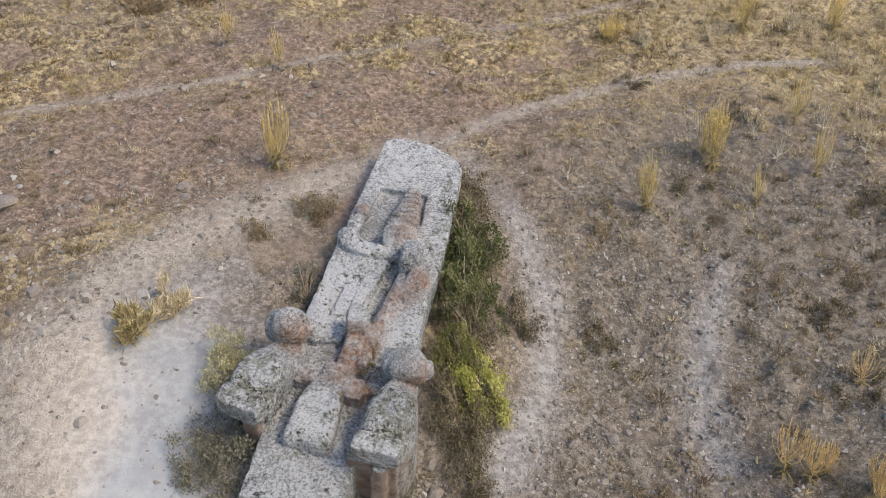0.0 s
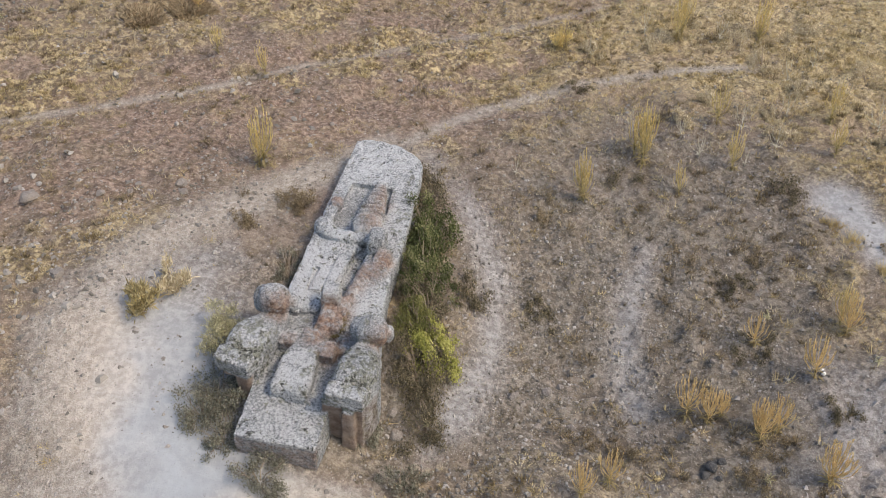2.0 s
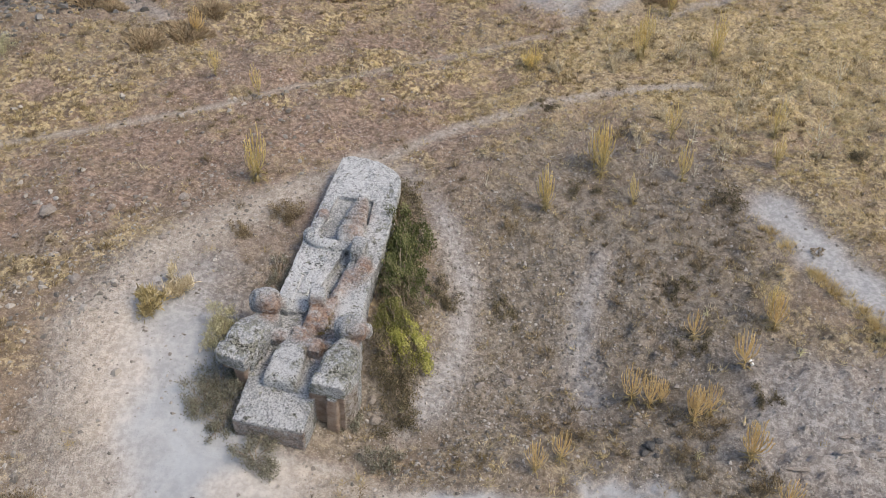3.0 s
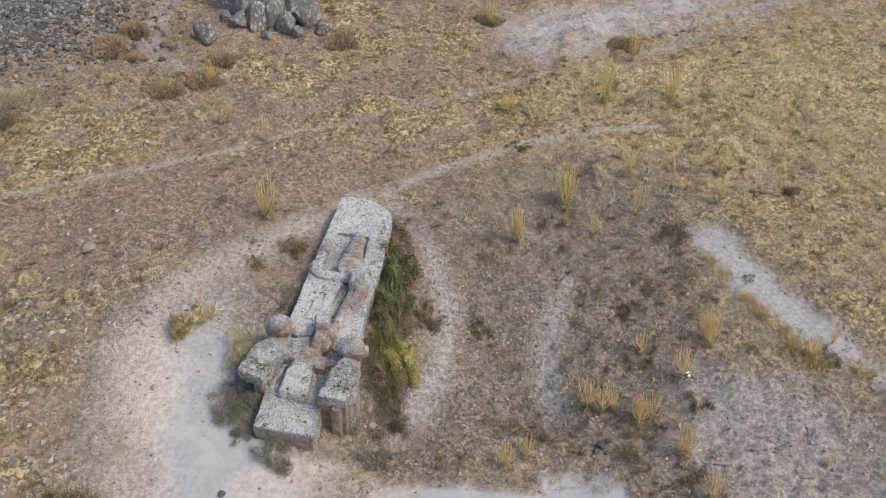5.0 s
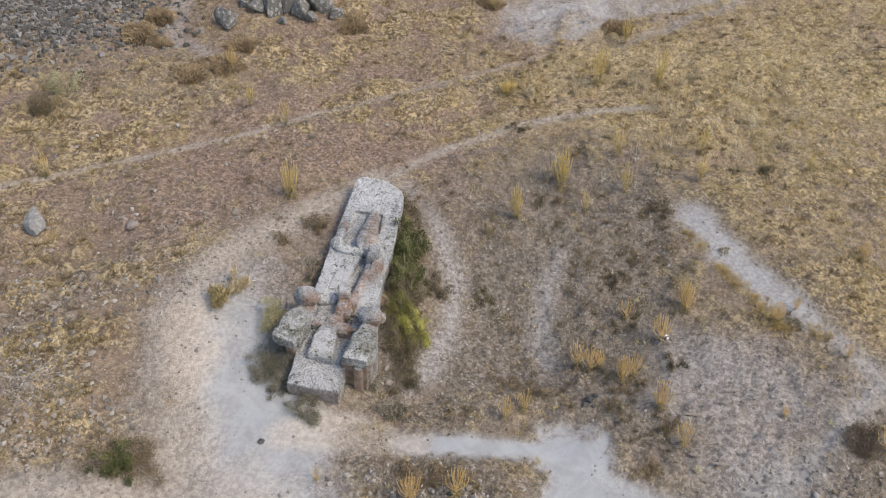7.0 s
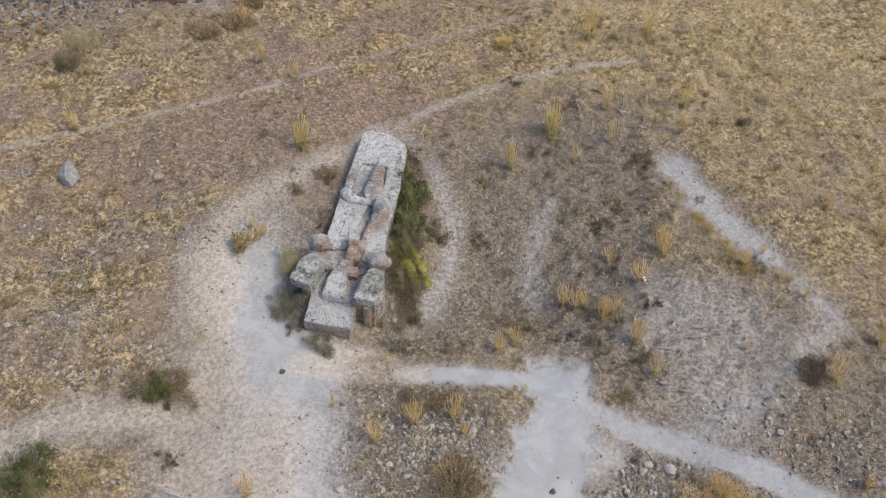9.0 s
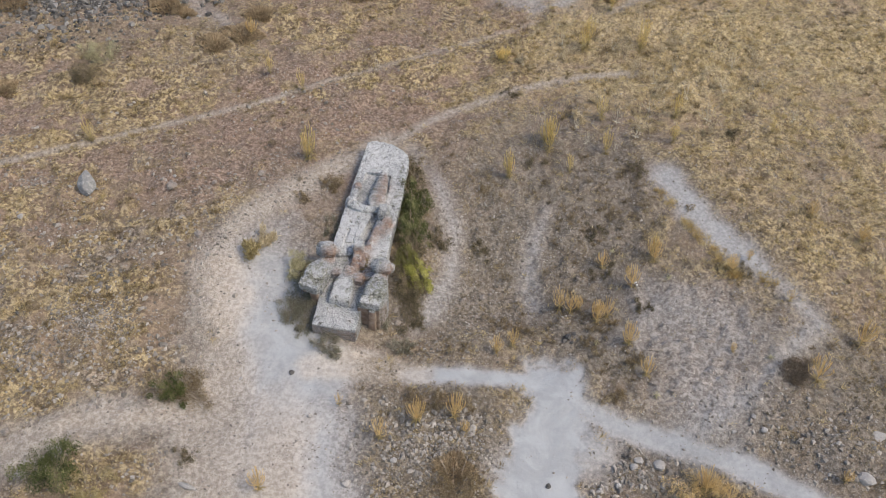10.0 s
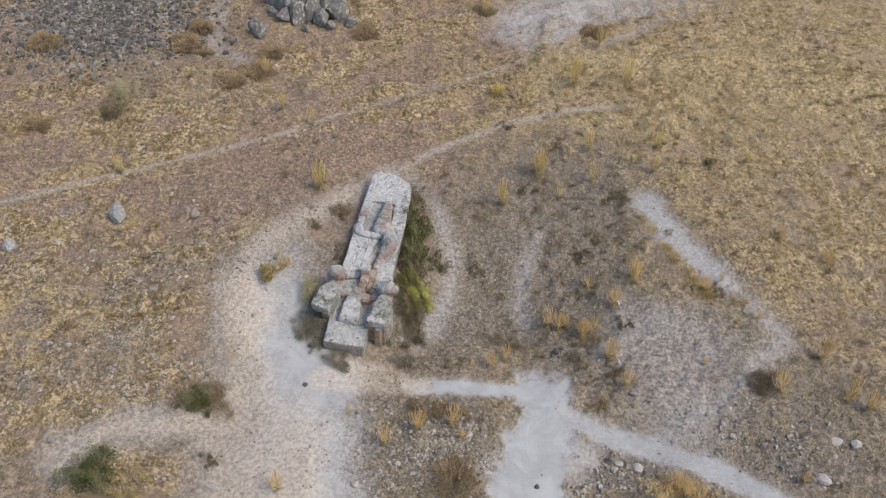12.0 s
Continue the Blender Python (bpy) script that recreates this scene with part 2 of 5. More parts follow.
MAT = {
    "ground": ground_material(),
    "monument": monument_material(),
    "grey_rock": stone_material("grey_rock", (0.085, 0.086, 0.083), (0.24, 0.242, 0.232), 0.65),
    "boulder": stone_material("boulder_rock", (0.17, 0.172, 0.175), (0.38, 0.385, 0.39), 0.55),
    "tan_stone": stone_material("tan_stone", (0.20, 0.17, 0.145), (0.40, 0.35, 0.30), 0.35),
    "pale_stone": stone_material("pale_stone", (0.33, 0.31, 0.285), (0.54, 0.52, 0.49), 0.3),
    "dark_stone": stone_material("dark_stone", (0.05, 0.05, 0.05), (0.13, 0.125, 0.12), 0.15),
    "gravel": grit_material("gravel", (0.15, 0.133, 0.115), (0.225, 0.203, 0.18), (0.30, 0.274, 0.243), (0.45, 0.42, 0.385)),
    "rubble": grit_material("rubble", (0.12, 0.109, 0.095), (0.22, 0.201, 0.175), (0.33, 0.303, 0.265), (0.47, 0.438, 0.39)),
    "scree": grit_material("scree", (0.045, 0.045, 0.043), (0.09, 0.088, 0.083), (0.16, 0.155, 0.147), (0.30, 0.29, 0.27)),
    "sprig": leaf_material("pale_sprigs", (0.42, 0.34, 0.20), (0.56, 0.465, 0.295), (0.68, 0.585, 0.40), (0.80, 0.715, 0.53)),
    "brush": leaf_material("brown_brush", (0.12, 0.092, 0.055), (0.215, 0.165, 0.098), (0.32, 0.25, 0.15), (0.48, 0.385, 0.24)),
    "straw": leaf_material("dry_grass", (0.115, 0.084, 0.044), (0.32, 0.243, 0.122), (0.55, 0.44, 0.225), (0.76, 0.64, 0.37), toned=True),
    "gold": leaf_material("golden_grass", (0.40, 0.29, 0.12), (0.58, 0.45, 0.21), (0.70, 0.58, 0.32), (0.82, 0.74, 0.52), toned=True),
    "herb": leaf_material("low_herbs", (0.105, 0.088, 0.058), (0.20, 0.168, 0.11), (0.32, 0.272, 0.18), (0.52, 0.45, 0.315), toned=True),
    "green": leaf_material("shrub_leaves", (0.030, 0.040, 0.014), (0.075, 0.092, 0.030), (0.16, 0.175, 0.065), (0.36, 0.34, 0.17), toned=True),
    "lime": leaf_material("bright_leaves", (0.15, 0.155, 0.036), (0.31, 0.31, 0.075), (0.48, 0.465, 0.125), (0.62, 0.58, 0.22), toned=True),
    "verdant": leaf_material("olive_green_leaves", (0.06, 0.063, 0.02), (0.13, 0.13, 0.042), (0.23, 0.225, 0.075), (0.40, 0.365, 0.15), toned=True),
    "mound": leaf_material("dead_brown_leaves", (0.11, 0.085, 0.06), (0.18, 0.14, 0.10), (0.27, 0.215, 0.155), (0.40, 0.325, 0.24)),
    "sage": leaf_material("sage_leaves", (0.27, 0.255, 0.15), (0.42, 0.395, 0.235), (0.55, 0.51, 0.31), (0.68, 0.63, 0.42)),
    "olive": leaf_material("olive_leaves", (0.06, 0.05, 0.03), (0.13, 0.112, 0.065), (0.20, 0.17, 0.10), (0.34, 0.28, 0.18)),
    "yellow": leaf_material("yellow_spikes", (0.64, 0.49, 0.19), (0.78, 0.60, 0.23), (0.88, 0.70, 0.29), (0.92, 0.81, 0.49)),
    "amber": leaf_material("amber_spikes", (0.54, 0.385, 0.17), (0.67, 0.49, 0.225), (0.77, 0.59, 0.285), (0.85, 0.72, 0.44)),
    "silver": leaf_material("silver_leaves", (0.45, 0.41, 0.31), (0.56, 0.52, 0.41), (0.66, 0.62, 0.50), (0.75, 0.71, 0.60)),
    "stem": leaf_material("straw_stems", (0.34, 0.29, 0.12), (0.46, 0.385, 0.17), (0.56, 0.46, 0.21), (0.66, 0.555, 0.30)),
    "skirt": leaf_material("withered_leaves", (0.15, 0.12, 0.055), (0.26, 0.21, 0.095), (0.38, 0.305, 0.15), (0.52, 0.43, 0.24)),
    "moor": leaf_material("yellowish_leaves", (0.20, 0.16, 0.08), (0.36, 0.29, 0.14), (0.50, 0.41, 0.20), (0.66, 0.57, 0.34)),
    "dusty": leaf_material("dusty_leaves", (0.10, 0.096, 0.066), (0.19, 0.18, 0.13), (0.29, 0.275, 0.205), (0.43, 0.41, 0.32)),
    "wood": leaf_material("dry_twigs", (0.16, 0.12, 0.085), (0.24, 0.19, 0.14), (0.32, 0.26, 0.20), (0.40, 0.34, 0.27), translucent=0.0),
    "cushion": leaf_material("cushion_plant", (0.24, 0.175, 0.105), (0.36, 0.275, 0.17), (0.47, 0.37, 0.24), (0.58, 0.48, 0.32)),
    "paper": Mat("white_paper", 0.6).done((0.8, 0.8, 0.79)),
    "band": Mat("printed_band", 0.6).done((0.12, 0.1, 0.1)),
}


# ---- mesh tools ----
def mesh_from(name, verts, faces, mat, smooth=False):
    """verts (n, 3) and faces (m, k), all of one kind."""
    me = bpy.data.meshes.new(name)
    verts, faces = np.asarray(verts, np.float32), np.asarray(faces, np.int32)
    k = faces.shape[1]
    me.vertices.add(len(verts))
    me.vertices.foreach_set("co", verts.ravel())
    me.loops.add(faces.size)
    me.loops.foreach_set("vertex_index", faces.ravel())
    me.polygons.add(len(faces))
    me.polygons.foreach_set("loop_start", np.arange(0, faces.size, k, dtype=np.int32))
    me.polygons.foreach_set("use_smooth", np.full(len(faces), smooth))
    me.update(calc_edges=True)
    me.validate()
    me.materials.append(mat)
    return me


def part(name, me, parent, label=""):
    ob = new(name, me)
    ob.parent = parent
    return tagged(ob, label)


def hash3(ix, iy, seed):
    h = (ix * 374761393 + iy * 668265263 + seed * 1442695041) & 0xFFFFFFFF
    h = ((h ^ (h >> 13)) * 1274126177) & 0xFFFFFFFF
    return ((h ^ (h >> 16)) & 0xFFFF) / 65535.0


def value_noise(x, y, seed):
    ix, iy = np.floor(x).astype(np.int64), np.floor(y).astype(np.int64)
    fx, fy = x - ix, y - iy
    fx, fy = fx * fx * (3 - 2 * fx), fy * fy * (3 - 2 * fy)
    a, b = hash3(ix, iy, seed), hash3(ix + 1, iy, seed)
    c, d = hash3(ix, iy + 1, seed), hash3(ix + 1, iy + 1, seed)
    return a + (b - a) * fx + (c - a) * fy + (a - b - c + d) * fx * fy - 0.5


def fbm(x, y, seed, octaves=4, gain=0.5):
    total, amp = 0.0, 1.0
    for o in range(octaves):
        total = total + amp * value_noise(x * 2.03**o, y * 2.03**o, seed + o * 17)
        amp *= gain
    return total


def smooth01(d, lo, hi):
    s = np.clip((d - lo) / (hi - lo), 0, 1)
    return s * s * (3 - 2 * s)


def along(x, y, line):
    """Distance from points to a polyline."""
    best = np.full(np.shape(x), 1e9)
    for (ax, ay), (bx, by) in zip(line, line[1:]):
        dx, dy = bx - ax, by - ay
        s = np.clip(((x - ax) * dx + (y - ay) * dy) / (dx * dx + dy * dy), 0, 1)
        best = np.minimum(best, np.hypot(x - ax - s * dx, y - ay - s * dy))
    return best


# ---- the lie of the land ----
TILT_X, TILT_Y = -0.0699, 0.2874
# mounds and hollows: x, y, height, reach in x and y
HUMPS = [(3.4, 1.9, -0.95, 2.6, 2.7), (0.2, -0.3, -0.45, 1.3, 1.3), (11.5, 1.5, 0.55, 3.0, 6.0), (-5.2, 2.8, 0.42, 3.0, 3.0), (1.0, 13.0, -0.35, 4.5, 3.0), (-5.2, -2.6, -0.4, 2.2, 1.8), (9.5, 6.5, 0.25, 2.2, 1.8), (14.5, -4.5, 0.5, 3.0, 3.0), (6.5, -4.0, -0.2, 2.5, 2.0)]
TRAIL_UPPER = [(-30, -2), (-14.6, 4.4), (-11.0, 6.0), (-7.1, 7.75), (-5.1, 8.7), (-3.8, 9.5), (-0.8, 11.4), (1.6, 12.8), (5, 14.4)]
TRAIL_HEAD = [(-0.5, 7.0), (0.45, 7.95), (1.65, 8.9), (3.9, 10.25), (5.4, 10.8), (7.0, 11.3), (8.7, 11.55)]
TRAIL_LEFT = [(-0.7, 6.9), (-2.5, 5.5), (-3.9, 4.1), (-4.9, 2.95), (-5.4, 1.8), (-5.2, 0.6), (-4.6, -0.6)]
YARD = [(-4.1, 1.2), (-3.7, -0.2), (-3.1, -1.5), (-2.75, -2.6), (-2.6, -4.0), (-2.3, -5.4), (-2.0, -10), (-2.5, -20), (-5, -45), (-14, -160)]
YARD_WEST = [(-4.6, -1.6), (-4.6, -3.0), (-4.3, -4.6), (-4.6, -9), (-5, -16), (-6, -45)]
TRAIL_WEST = [(-9.5, -4.6), (-7.5, -3.45), (-6.6, -3.3), (-4.9, -2.6)]
TRAIL_CROSS = [(-2.0, -1.7), (-1.2, -1.5), (0.05, -1.5), (2.75, -1.5), (4.2, -1.5)]
FAN = [(4.5, -1.65), (4.6, -2.3), (4.5, -3.2), (4.1, -5.0), (3.6, -9), (3, -18), (0, -40)]
TRAIL_EAST = [(4.6, -1.6), (5.4, -2.25), (6.4, -2.75), (7.9, -3.15), (9.4, -3.7), (11.1, -4.65), (16, -7.5), (30, -14)]
STRIP = [(9.0, 6.0), (9.75, 4.7), (10.7, 3.2), (11.5, 2.25)]
STRIP_LOW = [(11.5, 2.25), (12.25, 1.2), (12.85, 0.45), (12.3, -0.05), (10.6, -1.5), (9.2, -2.7), (8.1, -3.25)]
TRAIL_RIGHT = [(0.3, 6.7), (1.2, 5.4), (1.75, 3.8), (1.7, 2.3), (1.1, 0.85), (0.0, -0.2), (-1.2, -1.3)]
GULLY = [(4.85, 4.6), (4.4, 3.65), (4.2, 2.7), (4.3, 1.2)]
FAR_PALE = [(4.5, 16.4), (6.2, 17.5), (8.5, 18.4), (11.5, 20.2)]
FAR_TRAIL = [(4.7, 14.8), (7.8, 16.7), (13.0, 19.3), (22, 24)]
FAR_TRAIL_EAST = [(8.0, 15.1), (11.4, 17.4), (15.6, 20.6), (22, 25)]
ROCK_TRAIL = [(-9.2, 19.5), (-8.8, 17.8), (-9.0, 15.4), (-8.7, 13.6), (-7.0, 12.4)]


def lie(x, y):
    """The broad shape of the hillside."""
    y_far = np.sign(y) * (np.minimum(np.abs(y), 28) + 30 * (1 - np.exp(-np.maximum(np.abs(y) - 28, 0) / 30)))
    x_far = np.sign(x) * (np.minimum(np.abs(x), 28) + 30 * (1 - np.exp(-np.maximum(np.abs(x) - 28, 0) / 30)))
    z = TILT_X * x_far + TILT_Y * y_far
    for cx, cy, h, sx, sy in HUMPS:
        z = z + h * np.exp(-(((x - cx) / sx) ** 2) - ((y - cy) / sy) ** 2)
    return z


def bald(x, y):
    """The red-brown slope above the monument, where the growth is thin."""
    return np.exp(-(((x + 4.5) / 4.2) ** 4) - ((y - 5.9 - 0.35 * (x + 4.5)) / 2.0) ** 4)


def patches(x, y):
    """Where the dry grass has closed up into patches, drawn out along the slope."""
    p = fbm(x * 0.75 + 0.25 * y, y * 1.25 - 0.3 * x, 33, 4, 0.62) + 0.25 * fbm(x * 4.5, y * 5.5, 37, 2)
    rich = 0.09 + 0.12 * smooth01(x + 0.6 * y, 9, 14) + 0.08 * smooth01(x, 10, 13) - 0.22 * bald(x, y) + 0.05 * smooth01(-x, 6, 9)
    return smooth01(p + rich, -0.10, 0.12)


def worn(x, y):
    """How far each kind of ground colour reaches: bare grey, rosy and pale dust tinted with sun and shade, dark hollow,
    litter.
    """
    wob = fbm(x * 0.9, y * 0.9, 3, 4) * 0.7 + fbm(x * 4.0, y * 4.0, 5, 3) * 0.3

    def band(line, half, soft):
        return 1 - smooth01(along(x, y, line) + wob * min(1.0, half * 1.3), half - soft * 0.5, half + soft)

    # trodden brown soil between the monument and the trail round it
    inner = band([(-1.5, 5.3), (-2.3, 4.2), (-3.0, 2.6), (-3.3, 1.8)], 0.8, 0.8)
    bare = np.maximum.reduce([
        band(TRAIL_UPPER[:6], 0.05, 0.15) * 0.5, band(TRAIL_UPPER[5:], 0.04, 0.15) * 0.38, band(TRAIL_HEAD, 0.06, 0.22) * 0.65, band(TRAIL_RIGHT, 0.22, 0.45) * 0.8, band(GULLY, 0.2, 0.5) * 0.72,
        band(STRIP, 0.4, 0.6) * 0.9, band(STRIP_LOW, 0.18, 0.6) * 0.75, band(FAR_TRAIL, 0.15, 0.3) * 0.8, band(FAR_TRAIL_EAST, 0.12, 0.25) * 0.6,
        band(ROCK_TRAIL, 0.25, 0.4) * 0.6, band(FAR_PALE, 0.9, 1.5) * 0.75, band(YARD, 1.7, 1.2), band(YARD_WEST, 1.0, 1.3) * 0.9, band(TRAIL_LEFT, 0.26, 0.55) * 0.85,
        band([(8.4, 0.2), (9.6, -0.2), (9.0, -1.6)], 1.2, 1.4) * 0.85, inner * 0.15, band(TRAIL_WEST, 0.4, 0.7)])
    # rosy also paints the yard's sunlit patches, pale the bluish shade beside them
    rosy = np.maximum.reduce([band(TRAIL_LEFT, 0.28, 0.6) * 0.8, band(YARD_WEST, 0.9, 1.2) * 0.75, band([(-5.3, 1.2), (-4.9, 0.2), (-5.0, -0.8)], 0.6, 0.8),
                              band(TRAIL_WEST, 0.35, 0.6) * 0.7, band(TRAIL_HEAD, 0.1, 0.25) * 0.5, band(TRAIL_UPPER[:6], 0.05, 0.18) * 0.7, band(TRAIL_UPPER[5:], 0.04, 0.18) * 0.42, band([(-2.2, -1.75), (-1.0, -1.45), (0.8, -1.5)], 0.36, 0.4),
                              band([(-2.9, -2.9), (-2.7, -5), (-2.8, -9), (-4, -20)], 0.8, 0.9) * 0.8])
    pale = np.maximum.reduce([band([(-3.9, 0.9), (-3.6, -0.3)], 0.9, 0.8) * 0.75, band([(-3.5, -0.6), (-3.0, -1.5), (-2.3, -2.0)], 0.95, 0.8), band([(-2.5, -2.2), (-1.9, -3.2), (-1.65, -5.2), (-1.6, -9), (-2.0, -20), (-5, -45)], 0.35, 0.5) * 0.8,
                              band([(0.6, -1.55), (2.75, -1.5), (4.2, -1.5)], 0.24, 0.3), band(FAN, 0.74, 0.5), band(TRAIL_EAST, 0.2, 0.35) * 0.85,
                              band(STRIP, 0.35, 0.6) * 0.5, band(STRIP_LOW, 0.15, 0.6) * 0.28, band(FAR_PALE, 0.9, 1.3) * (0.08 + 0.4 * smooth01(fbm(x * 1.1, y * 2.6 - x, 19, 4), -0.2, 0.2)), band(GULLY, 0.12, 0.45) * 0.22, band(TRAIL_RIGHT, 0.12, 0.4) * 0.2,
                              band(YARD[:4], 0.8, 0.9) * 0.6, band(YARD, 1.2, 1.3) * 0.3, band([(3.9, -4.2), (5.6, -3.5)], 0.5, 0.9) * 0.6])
    # rank growth and dark soil hug the monument
    near_u, near_v = np.abs(x + 0.62 + (2.2 - y) * 0.105 - 0.1) - 0.95, np.abs(y - 3.1) - 3.45
    collar = 1 - smooth01(np.hypot(np.maximum(near_u, 0), np.maximum(near_v, 0)) + wob * 0.4, 0.1, 0.5)
    collar = collar * (0.45 + 0.55 * (1 - smooth01(y, 1.5, 2.8)))
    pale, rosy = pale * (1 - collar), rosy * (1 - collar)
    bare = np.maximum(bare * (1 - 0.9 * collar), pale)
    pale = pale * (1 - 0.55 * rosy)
    # the hollow's dark soil colour also holds the shadow of the hill
    hollow = np.exp(-(((x - 4.6) / 4.4) ** 4) - ((y - 3.0) / 4.3) ** 4) + 0.9 * np.exp(-(((x - 1.4) / 1.9) ** 4) - ((y + 3.6) / 1.7) ** 4) \
        + 0.7 * np.exp(-(((x - 13.5) / 3.0) ** 4) - ((y + 2.8) / 2.6) ** 4) + 0.8 * np.exp(-(((x - 7.4) / 1.9) ** 4) - ((y + 3.8) / 1.2) ** 4)
    hollow = hollow + 0.55 * np.exp(-(((x + 11.5) / 6.0) ** 4) - ((y - 13.5) / 3.6) ** 4)
    hollow = hollow + 0.8 * np.exp(-(((x - 5.6) / 3.0) ** 4) - ((y - 7.8) / 2.5) ** 4)
    hollow = hollow + 0.75 * np.exp(-(((x - 11.0) / 5.2) ** 4) - ((y + 1.8) / 2.8) ** 4)
    dark_ground = np.clip(np.maximum(hollow, collar) + wob * 0.5, 0, 1)
    patchy = smooth01(fbm(x * 0.55, y * 0.55, 11, 4), -0.35, 0.15)
    litter = (1 - bare) * (1 - 0.75 * inner) * (1 - 0.6 * bald(x, y)) * (1 - 0.75 * dark_ground) * (0.35 + 0.65 * patchy) * (0.12 + 0.88 * patches(x, y))
    return np.clip(bare, 0, 1), np.clip(rosy, 0, 1), np.clip(pale, 0, 1), dark_ground * (1 - bare), np.clip(litter, 0, 1)


def tinted(x, y):
    """Where the soil is red-brown, and where a straw-gold mat hides it: dry grass, coloured as sunlit on the crest."""
    wob = fbm(x * 0.6, y * 0.6, 15, 3)
    ruddy = smooth01(y + 3 * wob - 0.35 * np.minimum(x + 2, 0), 3.2, 7.0) * (1 - 0.5 * smooth01(x, 4, 9) * (1 - smooth01(y, 8, 11)))
    # the crest's straw colour also paints the low sun that strikes it
    sere = smooth01(x + 3 * wob, 3.0, 7.5) * smooth01(y + 4 * wob, 9.0, 12.0) * (1 - 0.55 * smooth01(y, 14, 17))
    sere = np.maximum(sere, 0.22 * smooth01(x + 3 * wob, 9.0, 13.0) * smooth01(y, 2.5, 5.0) * (1 - 0.6 * smooth01(y, 15, 19)))
    near = 1 - smooth01(np.hypot(x, y - 6), 30, 60)
    return ruddy * near, sere * near


def height(x, y):
    """The ground with its small relief: trails sunk, grassy parts lumpy, steps where cattle tread the slope."""
    x, y = np.asarray(x, float), np.asarray(y, float)
    z = lie(x, y)
    near = np.exp(-((np.hypot(x, y - 6) / 45) ** 4))
    bare = 1 - smooth01(np.minimum.reduce([along(x, y, l) / w for l, w in ((TRAIL_LEFT, 1.4), (YARD, 2.2), (YARD_WEST, 1.8), (FAN, 1.2), (TRAIL_CROSS, 0.5),
                                                                          (TRAIL_RIGHT, 0.7), (TRAIL_HEAD, 0.4), (TRAIL_UPPER, 0.35), (TRAIL_EAST, 0.5), (STRIP, 0.8))]), 0.5, 1.5)
    rough = fbm(x * 0.8, y * 0.8, 21, 3) * 0.14 + fbm(x * 3.1, y * 3.1, 23, 3, 0.6) * 0.12 + fbm(x * 11, y * 11, 25, 2) * 0.03
    tread = fbm(x * 0.5 + 3, y * 1.8 - x * 0.35, 31, 2) * 0.22 * smooth01(y, 6.0, 10)
    ledges = np.exp(-(((x - 8.6) / 1.5) ** 4) - ((y + 0.7) / 1.3) ** 4)
    strata = (y + 0.12 * x) * 3.1 + fbm(x * 0.9, y * 0.9, 61, 3) * 1.6
    z = z + ledges * 0.15 * (strata - np.floor(strata)) ** 3
    return z + near * ((rough + tread + 0.05 * patches(x, y)) * (1 - 0.8 * bare) - 0.05 * bare + fbm(x * 7, y * 7, 41, 2) * 0.02)


def on_ground(x, y):
    return float(height(np.array([x]), np.array([y]))[0])


def axis(lo, hi, step, margin, far, growth):
    """Grid lines: fine from lo to hi, coarser over a margin, then ever wider out to the horizon."""
    v = list(np.arange(lo, hi + 1e-6, step))
    for sign in (-1, 1):
        p, d, side = (v[0] if sign < 0 else v[-1]), step, []
        start = p
        while abs(p) < far:
            d = min(d * 1.15, 0.24) if abs(p - start) < margin else d * growth
            p += sign * d
            side.append(p)
        v = side[::-1] + v if sign < 0 else v + side
    return np.array(v)


def build_ground():
    gx, gy = axis(-17.5, 18.5, 0.1, 5, 900, 1.12), axis(-7.5, 22.5, 0.1, 13, 900, 1.12)
    x, y = np.meshgrid(gx, gy)
    x, y = x.ravel(), y.ravel()
    verts = np.stack([x, y, height(x, y)], 1)
    nx, ny = len(gx), len(gy)
    i = (np.arange(ny - 1)[:, None] * nx + np.arange(nx - 1)[None]).ravel()
    me = mesh_from("ground", verts, np.stack([i, i + 1, i + nx + 1, i + nx], 1), MAT["ground"], True)
    for name, values in zip(("bare", "rosy", "pale", "dark_ground", "litter", "ruddy", "sere"), (*worn(x, y), *tinted(x, y))):
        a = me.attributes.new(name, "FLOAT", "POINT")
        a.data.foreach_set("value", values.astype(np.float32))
    return tagged(new("ground", me), "dry stony hillside with worn dusty trails", "ground", kind="structure")


build_ground()


# ---- the fallen monument ----
ST_O = Vector((-1.6095, -0.7985, 0.4045))
ST_U, ST_V, ST_N = Vector((0.9910, -0.0935, -0.0962)), Vector((0.1162, 0.9567, 0.2669)), Vector((0.0671, -0.2756, 0.9589))
STELE = Matrix(((ST_U.x, ST_V.x, ST_N.x, ST_O.x), (ST_U.y, ST_V.y, ST_N.y, ST_O.y), (ST_U.z, ST_V.z, ST_N.z, ST_O.z), (0, 0, 0, 1)))


def pillow(bm, c, half, box=0.35, turn=(0, 0, 0), seg=28):
    """A rounded block: from a ball (box 1) to nearly a box (box 0.1)."""
    m = pose(*c, *turn)
    rows = []

    def p(a, e):
        return math.copysign(abs(a) ** e, a)

    for i in range(seg // 2 + 1):
        lat = -math.pi / 2 + math.pi * i / (seg // 2)
        row = []
        for j in range(seg):
            lon = 2 * math.pi * j / seg
            co = (half[0] * p(math.cos(lat), box) * p(math.cos(lon), box), half[1] * p(math.cos(lat), box) * p(math.sin(lon), box), half[2] * p(math.sin(lat), box))
            row.append(bm.verts.new(m @ Vector(co)) if 0 < i < seg // 2 or j == 0 else row[0])
        rows.append(row)
    for a, b in zip(rows, rows[1:]):
        for j in range(seg):
            k = (j + 1) % seg
            loop = []
            for v in (a[j], a[k], b[k], b[j]):
                if v not in loop:
                    loop.append(v)
            bm.faces.new(loop)


